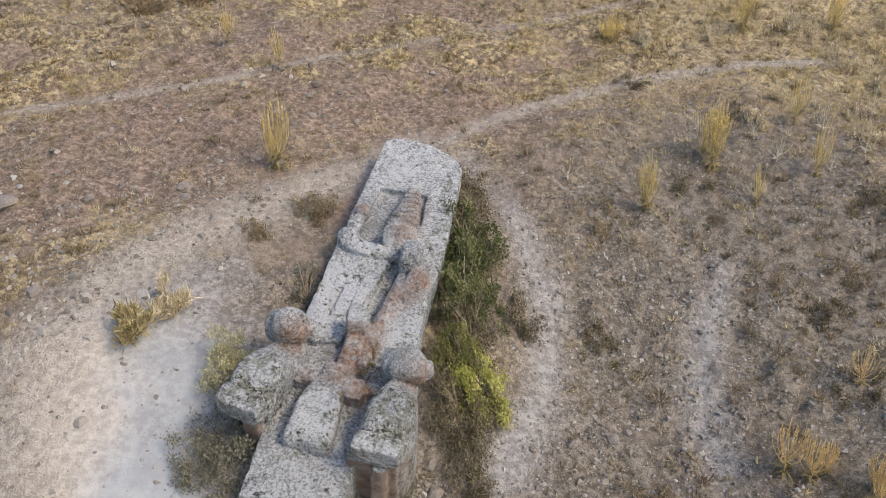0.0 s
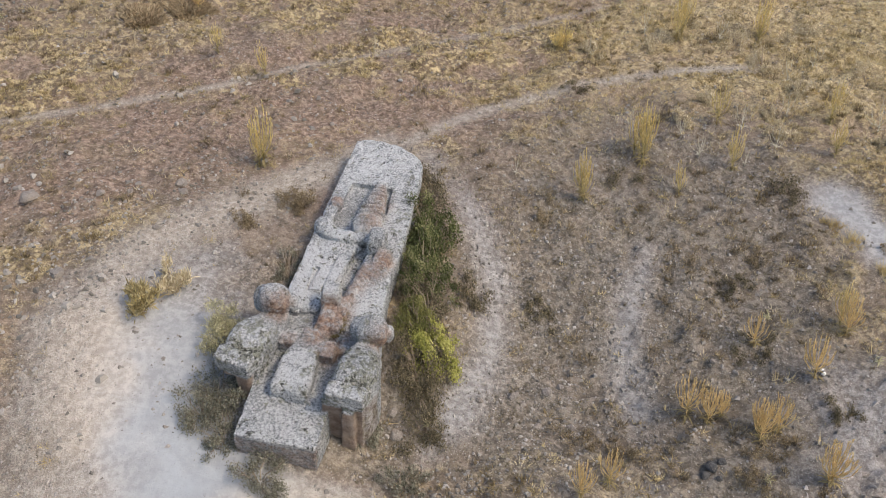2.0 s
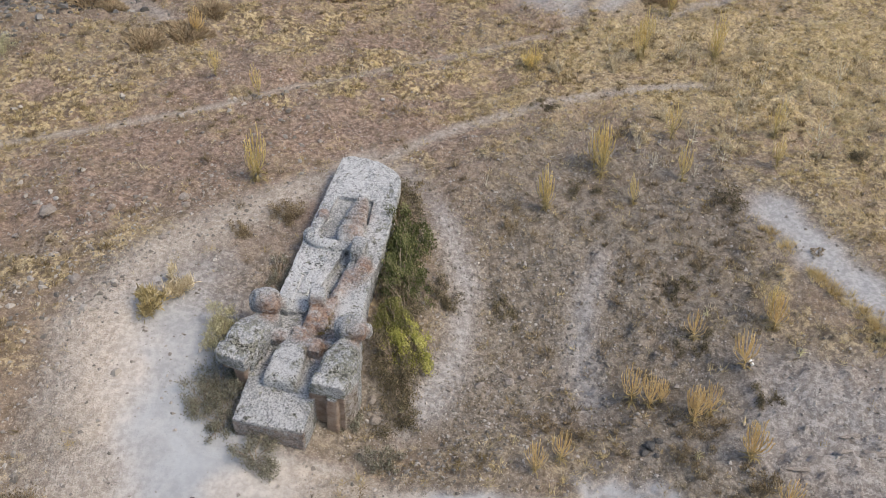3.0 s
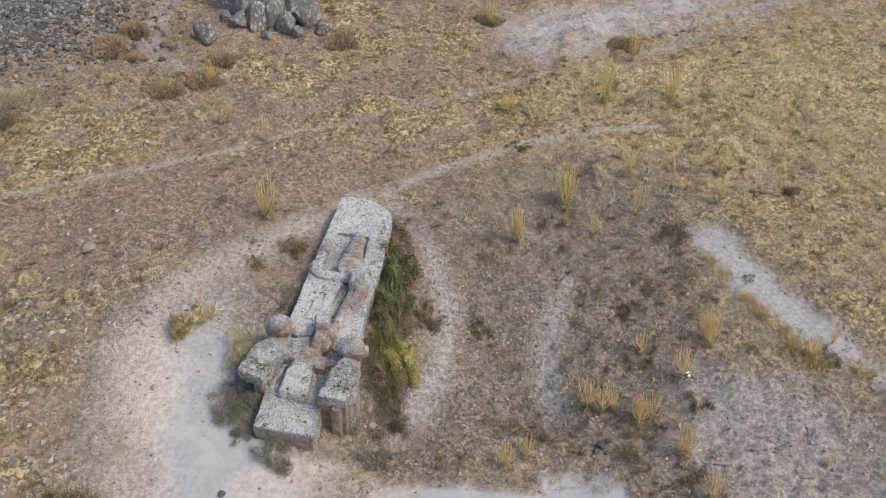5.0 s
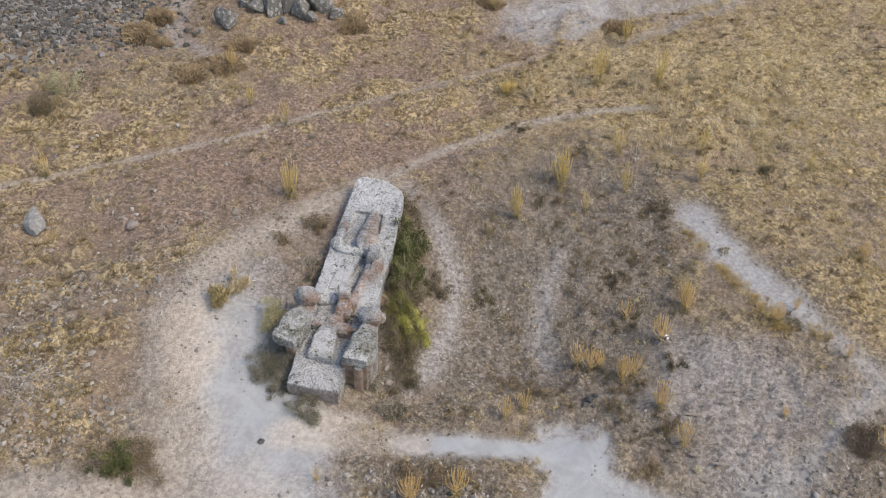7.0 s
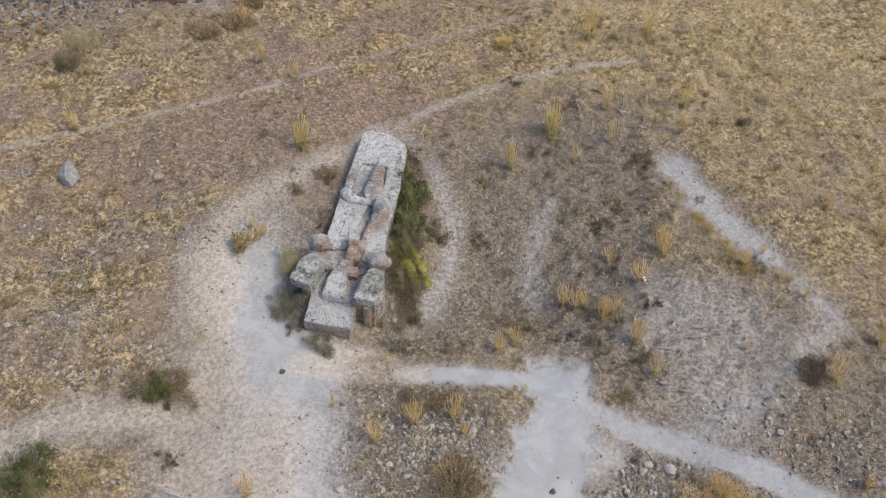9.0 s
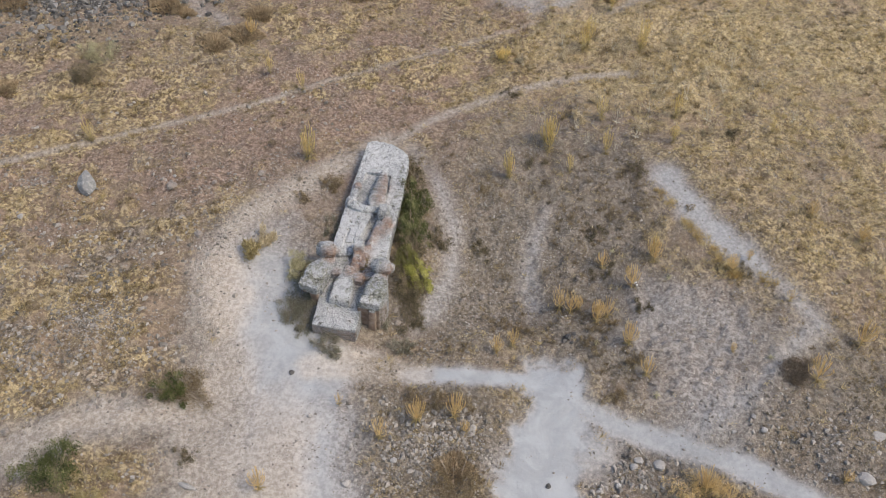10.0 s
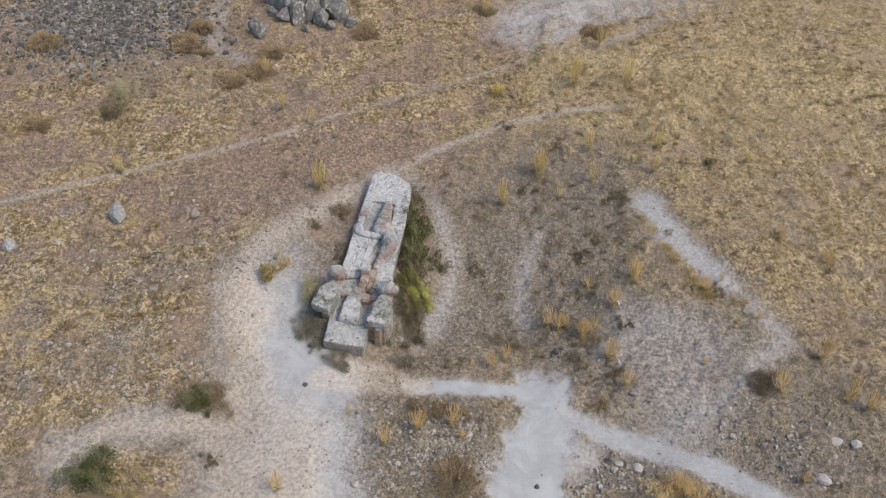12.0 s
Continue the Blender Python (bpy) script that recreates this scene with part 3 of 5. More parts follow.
def prism(bm, outline, lo, hi):
    low, up = [bm.verts.new((u, v, lo)) for u, v in outline], [bm.verts.new((u, v, hi)) for u, v in outline]
    bm.faces.new(low[::-1])
    bm.faces.new(up)
    for k in range(len(outline)):
        j = (k + 1) % len(outline)
        bm.faces.new((low[k], low[j], up[j], up[k]))


def loft(bm, stations, low, box=0.5, slant=0.0, seg=26):
    """A rounded body along v. Stations: v, left, right, top; low: how deep it reaches; slant: how far the ends lean with u."""
    rings = []
    for k, (v, left, right, top) in enumerate(stations):
        mid, half = (left + right) / 2, (right - left) / 2
        ring = [bm.verts.new((left, v - slant * half, low)), ]
        for i in range(seg + 1):
            a = math.pi * (1 - i / seg)
            c, s = math.cos(a), math.sin(a)
            du = half * math.copysign(abs(c) ** box, c)
            ring.append(bm.verts.new((mid + du, v + slant * du, low * 0.15 + (top - low * 0.15) * s**box if s > 1e-6 else low * 0.15)))
        ring.append(bm.verts.new((right, v + slant * half, low)))
        rings.append(ring)
    for a, b in zip(rings, rings[1:]):
        n = len(a)
        for i in range(n):
            j = (i + 1) % n
            bm.faces.new((a[i], a[j], b[j], b[i]))
    bm.faces.new(rings[0][::-1])
    bm.faces.new(rings[-1])


def build_monument():
    bm = bmesh.new()
    # the great slab, rounded at the head
    prism(bm, [(-0.66, 0.0), (0.62, -0.03), (0.66, 0.75), (1.06, 0.8), (1.06, 2.5), (1.03, 4.0), (1.08, 5.3), (1.06, 6.3), (1.03, 6.85), (0.93, 7.08), (0.74, 7.25),
               (0.42, 7.42), (0.0, 7.52), (-0.3, 7.50), (-0.50, 7.40), (-0.57, 6.25), (-0.60, 5.7), (-0.63, 5.1), (-0.64, 4.5), (-0.72, 3.1), (-0.68, 1.4)], -1.0, -0.12)
    prism(bm, [(-0.66, 0.0), (0.62, -0.03), (0.66, 0.75), (1.05, 0.8), (1.05, 2.45), (-0.69, 2.45)], -0.3, -0.045)
    # upper field with the sunk ground beside the cap, left border, right field
    prism(bm, [(-0.57, 6.05), (1.06, 6.05), (1.03, 6.85), (0.93, 7.08), (0.74, 7.25), (0.42, 7.42), (0.0, 7.52), (-0.3, 7.50), (-0.50, 7.40)], -0.3, 0.02)
    prism(bm, [(0.66, 4.1), (1.07, 4.0), (1.08, 5.3), (1.06, 6.2), (0.55, 6.2)], -0.3, 0.015)
    prism(bm, [(-0.62, 5.2), (-0.36, 5.15), (-0.26, 6.2), (-0.57, 6.2)], -0.3, 0.01)
    prism(bm, [(-0.40, 4.5), (0.70, 4.5), (0.65, 6.1), (-0.32, 6.1)], -0.3, -0.11)
    loft(bm, [(2.25, 0.46, 1.05, 0.02), (2.5, 0.43, 1.05, 0.05), (3.1, 0.46, 1.04, 0.06), (3.6, 0.55, 1.03, 0.05), (4.2, 0.62, 1.03, 0.02)], -0.4, 0.16)
    # robe: flat border, folds parted by grooves, stepped hems
    prism(bm, [(-0.72, 2.5), (-0.39, 2.5), (-0.38, 3.6), (-0.34, 4.35), (-0.64, 4.5)], -0.3, 0.03)
    prism(bm, [(-0.40, 3.6), (-0.05, 3.6), (0.0, 4.35), (-0.40, 4.35)], -0.3, 0.035)
    prism(bm, [(-0.33, 3.03), (-0.14, 3.04), (-0.06, 3.65), (-0.27, 3.65)], -0.3, 0.05)
    prism(bm, [(-0.10, 3.06), (0.06, 3.15), (0.22, 3.9), (0.27, 4.3), (0.0, 4.3)], -0.3, 0.075)
    prism(bm, [(-0.52, 2.54), (-0.05, 2.58), (-0.03, 3.04), (-0.45, 3.02)], -0.3, 0.0)
    prism(bm, [(-0.45, 2.95), (0.10, 2.95), (0.22, 3.9), (0.2, 4.3), (-0.45, 4.3)], -0.3, -0.02)
    pillow(bm, (-0.10, 4.02, -0.05), (0.30, 0.25, 0.10), 0.8)
    # left ear lock and shoulder, folded arm sagging to the fist post
    pillow(bm, (-0.42, 5.36, 0.02), (0.13, 0.14, 0.12), 0.6)
    pillow(bm, (-0.46, 5.02, 0.02), (0.13, 0.20, 0.13), 0.6)
    pillow(bm, (-0.50, 4.66, 0.0), (0.17, 0.17, 0.19), 0.65)
    for u, v, w, r in ((-0.46, 4.56, 0.08, 0.15), (-0.34, 4.47, 0.09, 0.14), (-0.2, 4.42, 0.09, 0.13), (-0.06, 4.39, 0.09, 0.13), (0.08, 4.38, 0.10, 0.13), (0.22, 4.39, 0.11, 0.12), (0.36, 4.41, 0.12, 0.11)):
        pillow(bm, (u, v, w), (0.14, r, r * 0.9), 0.7, (20, 0, -8))
    pillow(bm, (-0.02, 4.24, -0.04), (0.34, 0.16, 0.12), 0.7, (0, 0, 5))
    pillow(bm, (0.65, 4.24, 0.15), (0.175, 0.20, 0.36), 0.42, (-4, 0, 0))
    pillow(bm, (0.80, 3.96, 0.0), (0.16, 0.24, 0.24), 0.5, (16, 0, -14))
    pillow(bm, (0.72, 3.66, -0.02), (0.22, 0.26, 0.19), 0.6, (14, 0, -20))
    # hanging cloak with a rough, knotted edge, upright post below
    loft(bm, [(2.05, 0.28, 0.44, 0.02), (2.6, 0.32, 0.46, 0.08), (3.05, 0.30, 0.54, 0.10), (3.45, 0.36, 0.70, 0.11), (3.8, 0.42, 0.80, 0.12), (4.05, 0.47, 0.82, 0.08)], -0.4, 0.6)
    for k in range(13):
        v = 2.2 + 0.135 * k
        pillow(bm, (0.36 + 0.16 * max(0, v - 2.6) + 0.03 * math.sin(k * 2.3), v, 0.05 + 0.02 * math.cos(k * 1.7)), (0.085 + 0.02 * math.sin(k * 3.1), 0.10, 0.10 + 0.02 * math.cos(k * 4.1)), 0.7, (0, 0, 20 * math.sin(k)))
    pillow(bm, (0.155, 2.77, 0.09), (0.165, 0.17, 0.37), 0.36, (-3, 0, 6))
    loft(bm, [(1.95, 0.02, 0.30, 0.12), (2.2, 0.0, 0.30, 0.17), (2.62, 0.02, 0.30, 0.22)], -0.4, 0.5)
    # tall ridged cap with the face below it
    loft(bm, [(4.52, 0.18, 0.48, 0.10), (4.60, 0.08, 0.57, 0.21), (4.78, 0.03, 0.61, 0.27), (4.98, 0.05, 0.60, 0.24), (5.3, 0.09, 0.56, 0.19), (5.6, 0.13, 0.51, 0.15), (5.9, 0.18, 0.45, 0.10), (6.14, 0.24, 0.39, 0.03)], -0.4, 0.62)
    pillow(bm, (0.28, 4.80, 0.06), (0.27, 0.19, 0.27), 0.75)
    for k in range(8):
        v = 5.06 + 0.145 * k
        pillow(bm, (0.315 + 0.002 * k, v, 0.075 - 0.014 * k), (0.29 - 0.026 * k, 0.060, 0.235 - 0.010 * k), 0.66, (0, -8, 5))
    # small god between the lions: folded arms and bell-shaped robe
    prism(bm, [(-0.44, 1.66), (-0.16, 1.70), (0.18, 1.66), (0.30, 1.54), (0.50, 1.54), (0.51, 1.76), (0.42, 1.86), (0.14, 1.99), (-0.04, 1.88), (-0.24, 1.96), (-0.44, 1.94)], -0.3, 0.19)
    pillow(bm, (0.06, 1.75, 0.06), (0.48, 0.13, 0.17), 0.4, (0, 0, -8))
    pillow(bm, (-0.32, 1.82, 0.10), (0.14, 0.12, 0.16), 0.45)
    pillow(bm, (0.03, 1.90, 0.11), (0.16, 0.14, 0.19), 0.65)
    pillow(bm, (0.40, 1.72, 0.08), (0.12, 0.15, 0.17), 0.45)
    pillow(bm, (0.62, 1.86, 0.0), (0.13, 0.14, 0.15), 0.6)
    loft(bm, [(0.74, -0.32, 0.25, 0.06), (0.77, -0.34, 0.28, 0.19), (0.84, -0.34, 0.29, 0.245), (1.05, -0.33, 0.295, 0.265), (1.32, -0.30, 0.285, 0.275), (1.50, -0.27, 0.27, 0.265), (1.62, -0.22, 0.23, 0.23), (1.74, -0.10, 0.14, 0.22)], -0.4, 0.2, -0.12)
    # lions: domed body, block of the chest over a sheltered panel with a leg, round maned head
    pillow(bm, (-0.93, 1.02, 0.37), (0.305, 0.135, 0.185), 0.2, (6, 0, -12))
    loft(bm, [(1.06, -1.20, -0.58, 0.38), (1.18, -1.22, -0.57, 0.45), (1.35, -1.23, -0.54, 0.57), (1.55, -1.20, -0.51, 0.58), (1.78, -1.09, -0.48, 0.53), (1.98, -0.96, -0.47, 0.44), (2.15, -0.88, -0.50, 0.36), (2.4, -0.82, -0.50, 0.30)], -0.10, 0.48, -0.1)
    loft(bm, [(1.10, -1.02, -0.60, 0.28), (1.3, -1.02, -0.55, 0.28), (1.9, -0.90, -0.45, 0.28), (2.3, -0.8, -0.42, 0.28)], -0.85, 0.15, -0.28)
    pillow(bm, (-0.80, 1.02, -0.30), (0.12, 0.11, 0.55), 0.3, (0, 0, -12))
    pillow(bm, (0.94, 0.72, 0.385), (0.315, 0.13, 0.19), 0.2, (6, 0, -4))
    loft(bm, [(0.76, 0.66, 1.25, 0.40), (0.90, 0.64, 1.31, 0.47), (1.05, 0.61, 1.35, 0.58), (1.28, 0.62, 1.35, 0.58), (1.52, 0.69, 1.29, 0.54), (1.72, 0.77, 1.24, 0.46), (1.88, 0.82, 1.20, 0.38), (2.1, 0.84, 1.19, 0.34)], -1.05, 0.46)
    prism(bm, [(0.54, 0.68), (1.20, 0.66), (1.26, 1.2), (0.60, 1.2)], -1.05, 0.25)
    pillow(bm, (0.98, 0.645, -0.42), (0.11, 0.09, 0.60), 0.3)
    for hu, hv, hw in ((-0.70, 2.33, 0.44), (1.05, 2.00, 0.44)):
        pillow(bm, (hu, hv, hw), (0.275, 0.255, 0.29), 0.85, (15, 0, 8))
        pillow(bm, (hu - 0.19, hv + 0.05, hw - 0.06), (0.17, 0.19, 0.24), 0.75)
        pillow(bm, (hu + 0.05, hv - 0.09, hw + 0.04), (0.215, 0.17, 0.235), 0.8, (15, 0, 8))
        pillow(bm, (hu + 0.24, hv + 0.12, hw - 0.13), (0.11, 0.12, 0.15), 0.7)
    bmesh.ops.recalc_face_normals(bm, faces=bm.faces)
    raw = bpy.data.meshes.new("raw")
    bm.to_mesh(raw)
    bm.free()
    tmp = new("raw_monument", raw)
    r = tmp.modifiers.new("union", "REMESH")
    r.mode, r.voxel_size, r.adaptivity = "VOXEL", 0.016, 0.0
    sm = tmp.modifiers.new("worn", "SMOOTH")
    sm.iterations, sm.factor = 1, 0.5
    me = bpy.data.meshes.new_from_object(tmp.evaluated_get(bpy.context.evaluated_depsgraph_get()))
    bpy.data.objects.remove(tmp)
    n = len(me.vertices)
    co, no = np.empty(n * 3, np.float32), np.empty(n * 3, np.float32)
    me.vertices.foreach_get("co", co)
    me.vertices.foreach_get("normal", no)
    co, no = co.reshape(-1, 3), no.reshape(-1, 3)
    a, b, c = co.T
    wear = fbm(a * 2.2 + c, b * 2.2 + c * 1.3, 51, 3) * 0.026 + fbm(a * 9 + c * 7, b * 9 - c * 6, 53, 3, 0.6) * 0.016 + fbm(a * 31 + c * 23, b * 31 - c * 27, 57, 2) * 0.007
    co = co + no * wear[:, None]
    me.vertices.foreach_set("co", co.ravel())
    # iron-red weathering and yellow-green lichen, where they grow
    rust = np.zeros(n)
    for u, v, w, r_, k in ((-0.56, 2.16, 0.50, 0.27, 1.0), (1.20, 1.88, 0.46, 0.24, 1.0), (0.15, 2.56, 0.22, 0.22, 1.0), (0.20, 2.25, 0.15, 0.30, 1.0), (0.36, 2.5, 0.1, 0.24, 0.9), (0.38, 2.85, 0.1, 0.2, 0.8),
                           (0.45, 3.2, 0.1, 0.2, 0.7), (0.56, 3.5, 0.1, 0.26, 0.75), (-0.30, 1.76, 0.15, 0.15, 0.8), (0.42, 1.70, 0.10, 0.24, 1.0), (0.10, 1.90, 0.2, 0.22, 0.9), (0.46, 5.5, 0.15, 0.24, 0.7),
                           (0.44, 5.15, 0.2, 0.24, 0.75), (0.42, 4.8, 0.25, 0.25, 0.7), (0.40, 5.8, 0.1, 0.2, 0.6), (-0.42, 5.36, 0.1, 0.17, 0.8), (0.86, 3.9, 0.15, 0.22, 0.95), (0.74, 3.66, 0.15, 0.22, 0.7), (0.5, 2.0, 0.0, 0.25, 0.7)):
        rust = np.maximum(rust, k * np.exp(-(((a - u) ** 2 + (b - v) ** 2 + (c - w) ** 2) / (r_ * r_)) ** 1.5))
    rust = np.maximum(rust, 0.55 * smooth01(0.07 - b, 0.0, 0.06) * smooth01(-0.06 - c, 0.0, 0.1))
    # the dressed, sheltered panels under the lions' chests
    dressed = smooth01(0.15 - c, 0.0, 0.06) * np.maximum(np.maximum(smooth01(a, 0.655, 0.69), smooth01(b, 0.64, 0.68)) * smooth01(a, 0.50, 0.56) * smooth01(-b, -1.2, -0.95), smooth01(-a, 0.66, 0.70) * smooth01(-b, -1.75, -1.4)) * (1 - 0.5 * smooth01(a, 1.17, 1.22))
    moss = np.maximum(np.exp(-((a + 0.86) / 0.4) ** 4 - ((b - 1.4) / 0.6) ** 4), np.exp(-((a - 1.0) / 0.4) ** 4 - ((b - 1.1) / 0.6) ** 4)) + 0.6 * np.exp(-((a - 0.05) / 0.25) ** 4 - ((b - 1.0) / 0.3) ** 4) + 0.5 * np.exp(-((a - 0.95) / 0.15) ** 4 - ((b - 5.5) / 1.3) ** 4)
    crust = np.zeros(n)
    for u, v, r_, k in ((-0.56, 3.4, 0.8, 1.4), (-0.1, 4.4, 0.42, 1.0), (0.0, 1.1, 0.45, 1.0), (0.78, 2.9, 0.5, 0.8), (0.1, 6.8, 1.0, 0.75), (0.85, 5.0, 0.7, 0.6), (0.05, 0.25, 0.6, 0.6), (1.0, 0.75, 0.35, 0.7), (-0.86, 1.3, 0.4, 0.5), (0.14, 2.6, 0.2, 1.0), (-0.1, 3.4, 0.4, 0.6)):
        crust = np.maximum(crust, k * np.exp(-(((a - u) ** 2 + (b - v) ** 2) / (r_ * r_)) ** 1.5))
    for name, values in (("rust", rust), ("moss", moss), ("crust", crust), ("dressed", dressed)):
        at = me.attributes.new(name, "FLOAT", "POINT")
        at.data.foreach_set("value", values.astype(np.float32))
    me.polygons.foreach_set("use_smooth", np.full(len(me.polygons), True))
    me.materials.clear()
    me.materials.append(MAT["monument"])
    ob = new("stone_monument", me)
    ob.matrix_world = STELE
    return tagged(ob, "fallen grey basalt relief stele with two rust-stained lions", "monument")


build_monument()


# ---- stones ----
def stone_mesh(name, seed, mat, flat=0.65, cuts=5, sub=2, taper=0.0):
    rnd = random.Random(seed)
    bm = bmesh.new()
    bmesh.ops.create_icosphere(bm, subdivisions=sub, radius=1.0)
    planes = []
    for _ in range(cuts):
        d = Vector((rnd.gauss(0, 1), rnd.gauss(0, 1), rnd.gauss(0, 0.8))).normalized()
        planes.append((d, rnd.uniform(0.5, 0.85)))
    shift = Vector((rnd.uniform(0, 50), rnd.uniform(0, 50), 0))
    for v in bm.verts:
        p = v.co.copy()
        for d, h in planes:
            over = p.dot(d) - h
            if over > 0:
                p -= d * over * 0.92
        p *= 1 + 0.16 * noise.noise(p * 1.7 + shift) + 0.08 * noise.noise(p * 4.5 + shift) + 0.04 * noise.noise(p * 11 + shift)
        v.co = Vector((p.x * (1 - taper * p.z), p.y * (1 - taper * p.z), p.z * flat))
    me = bpy.data.meshes.new(name)
    bm.to_mesh(me)
    bm.free()
    me.polygons.foreach_set("use_smooth", np.full(len(me.polygons), sub > 3))
    me.materials.append(mat)
    return me


def place_stone(me, name, x, y, size, label, category="stone", group="", sink=0.35, yaw=None, stretch=(1, 1, 1), tip=(0, 0)):
    ob = new(name, me)
    zmax = max(v.co.z for v in me.vertices)
    ob.matrix_world = pose(x, y, on_ground(x, y) + size * stretch[2] * zmax * (1 - 2 * sink) * 0.9, tip[0], tip[1], random.uniform(0, 360) if yaw is None else yaw) \
        @ Matrix.Diagonal((size * stretch[0], size * stretch[1], size * stretch[2], 1))
    return tagged(ob, label, category, group)


TAN = [stone_mesh("stone", 100 + k, MAT["tan_stone"]) for k in range(6)]
PALE = [stone_mesh("pale_stone", 120 + k, MAT["pale_stone"]) for k in range(4)]
GREY = [stone_mesh("grey_stone", 140 + k, MAT["grey_rock"], 1.0, 22, 3) for k in range(6)]
DARK = [stone_mesh("dark_stone", 160 + k, MAT["dark_stone"]) for k in range(3)]

# single stones that stand out: x, y, radius
FIELD_UPPER = [(-4.70, 4.97, 0.20), (-4.58, 4.73, 0.17), (-7.47, 4.1, 0.30), (-7.55, 4.35, 0.12), (-6.09, 4.26, 0.15), (2.09, 1.45, 0.17), (2.71, 1.63, 0.16),
                               (2.96, 1.86, 0.11), (4.46, 2.37, 0.09), (0.87, 3.04, 0.10), (1.97, 4.05, 0.08), (0.02, 0.62, 0.17), (0.10, 0.30, 0.19), (-2.5, -0.25, 0.17),
                               (-6.17, 3.1, 0.11), (-6.22, 2.28, 0.24), (-4.75, 3.52, 0.13), (-3.11, 3.0, 0.09), (2.26, 1.33, 0.10), (2.73, 2.26, 0.10), (1.86, 2.13, 0.10)]
FIELD_LOWER = [
                               (5.74, 2.18, 0.10), (1.7, 5.35, 0.09), (2.62, 4.34, 0.08), (-9.9, -4.19, 0.20), (-7.9, 3.4, 0.12), (-5.6, 4.5, 0.12), (-5.3, 4.45, 0.10),
                               (1.5, 1.2, 0.12), (2.5, 0.9, 0.12), (3.1, 1.0, 0.13), (1.2, 2.9, 0.07), (3.6, 3.2, 0.10), (5.9, 3.1, 0.10), (-6.8, 5.0, 0.10), (-2.0, 7.6, 0.11)]
for k, (x, y, r) in enumerate(FIELD_UPPER + FIELD_LOWER):
    place_stone(TAN[k % 6], "stone", x, y, 0.68 * r, "weathered tan field stone lying on dry soil", group="field stones")
for k, (x, y, r) in enumerate([(6.93, -3.67, 0.20), (6.79, -3.88, 0.17), (7.51, -3.75, 0.26), (14.09, -3.16, 0.26), (-4.18, -1.99, 0.09), (-11.89, 2.67, 0.15), (-2.07, -3.11, 0.10),
                               (2.4, -3.18, 0.16), (12.9, -4.9, 0.14), (0.3, -4.3, 0.14), (-0.9, -4.9, 0.16), (-0.9, -3.9, 0.11), (-1.0, -2.8, 0.10), (6.3, -4.4, 0.15), (6.2, -4.9, 0.12),
                               (1.5, -2.1, 0.09), (10.4, -3.0, 0.13), (9.6, -3.0, 0.10), (-7.5, 4.62, 0.10), (-0.6, 9.6, 0.10), (2.2, -4.6, 0.13), (10.2, -2.6, 0.12)]):
    place_stone(PALE[k % 4], "pale_stone", x, y, 0.75 * r, "pale limestone lump lying in the dust", group="pale stones")
for k, (x, y, r) in enumerate([(-2.76, -1.83, 0.09), (4.41, -4.55, 0.09), (5.28, 0.01, 0.12), (5.45, 0.08, 0.08), (5.15, -0.12, 0.09), (5.35, -0.2, 0.06)]):
    place_stone(DARK[k % 3], "charred_lump" if k > 1 else "dark_stone", x, y, r, "black charred lump beside low herbs" if k > 1 else "dark basalt stone on the pale dust", group="dark stones")

BOULDER = stone_mesh("boulder", 187, MAT["boulder"], 1.0, 26, 3, 0.45)
place_stone(BOULDER, "boulder", -10.1, 3.85, 0.52, "pointed grey lichen-covered boulder in dry grass", "boulder", sink=0.22, yaw=30, stretch=(0.9, 0.7, 0.95), tip=(0, 8))
place_stone(BOULDER, "boulder", -13.5, 2.45, 0.45, "low grey boulder half sunk in dry grass", "boulder", sink=0.4, yaw=120, stretch=(1.1, 0.8, 0.7))
place_stone(PALE[1], "boulder", 12.78, -4.3, 0.28, "pale limestone boulder half sunk in the ground", "boulder", sink=0.38, yaw=70, stretch=(0.95, 1.0, 0.9))
place_stone(PALE[2], "boulder", 13.5, -3.0, 0.26, "flat pale limestone boulder half sunk in the ground", "boulder", sink=0.42, yaw=10, stretch=(1, 0.9, 0.5))
# flat pale ledges that break out of the eroded slope
for k, (x, y, r, sx) in enumerate([(7.55, -0.15, 0.20, 1.5), (7.75, -0.55, 0.22, 1.7), (7.6, -0.9, 0.18, 1.6), (8.05, -1.25, 0.22, 1.8), (7.7, -1.6, 0.20, 1.5), (8.15, -1.85, 0.18, 1.6), (7.9, -2.15, 0.2, 1.8), (8.9, 0.1, 0.2, 1.6),
                                  (9.3, -0.25, 0.22, 1.7), (9.0, -0.6, 0.17, 1.6), (9.55, -0.85, 0.18, 1.5), (8.6, -0.35, 0.16, 1.5), (9.2, -1.3, 0.15, 1.6)]):
    place_stone(TAN[k % 6], "ledge", x, y, 0.8 * r, "thin pale rock ledge breaking out of the slope", "rock", "rock ledges", 0.44, -12 + 9 * (k % 4), (sx, 0.42, 0.35))
place_stone(PALE[3], "pale_stone", -4.94, -5.2, 0.2, "long flat pale stone lying in dry grass", group="pale stones", yaw=-20, stretch=(1.5, 0.45, 0.6))

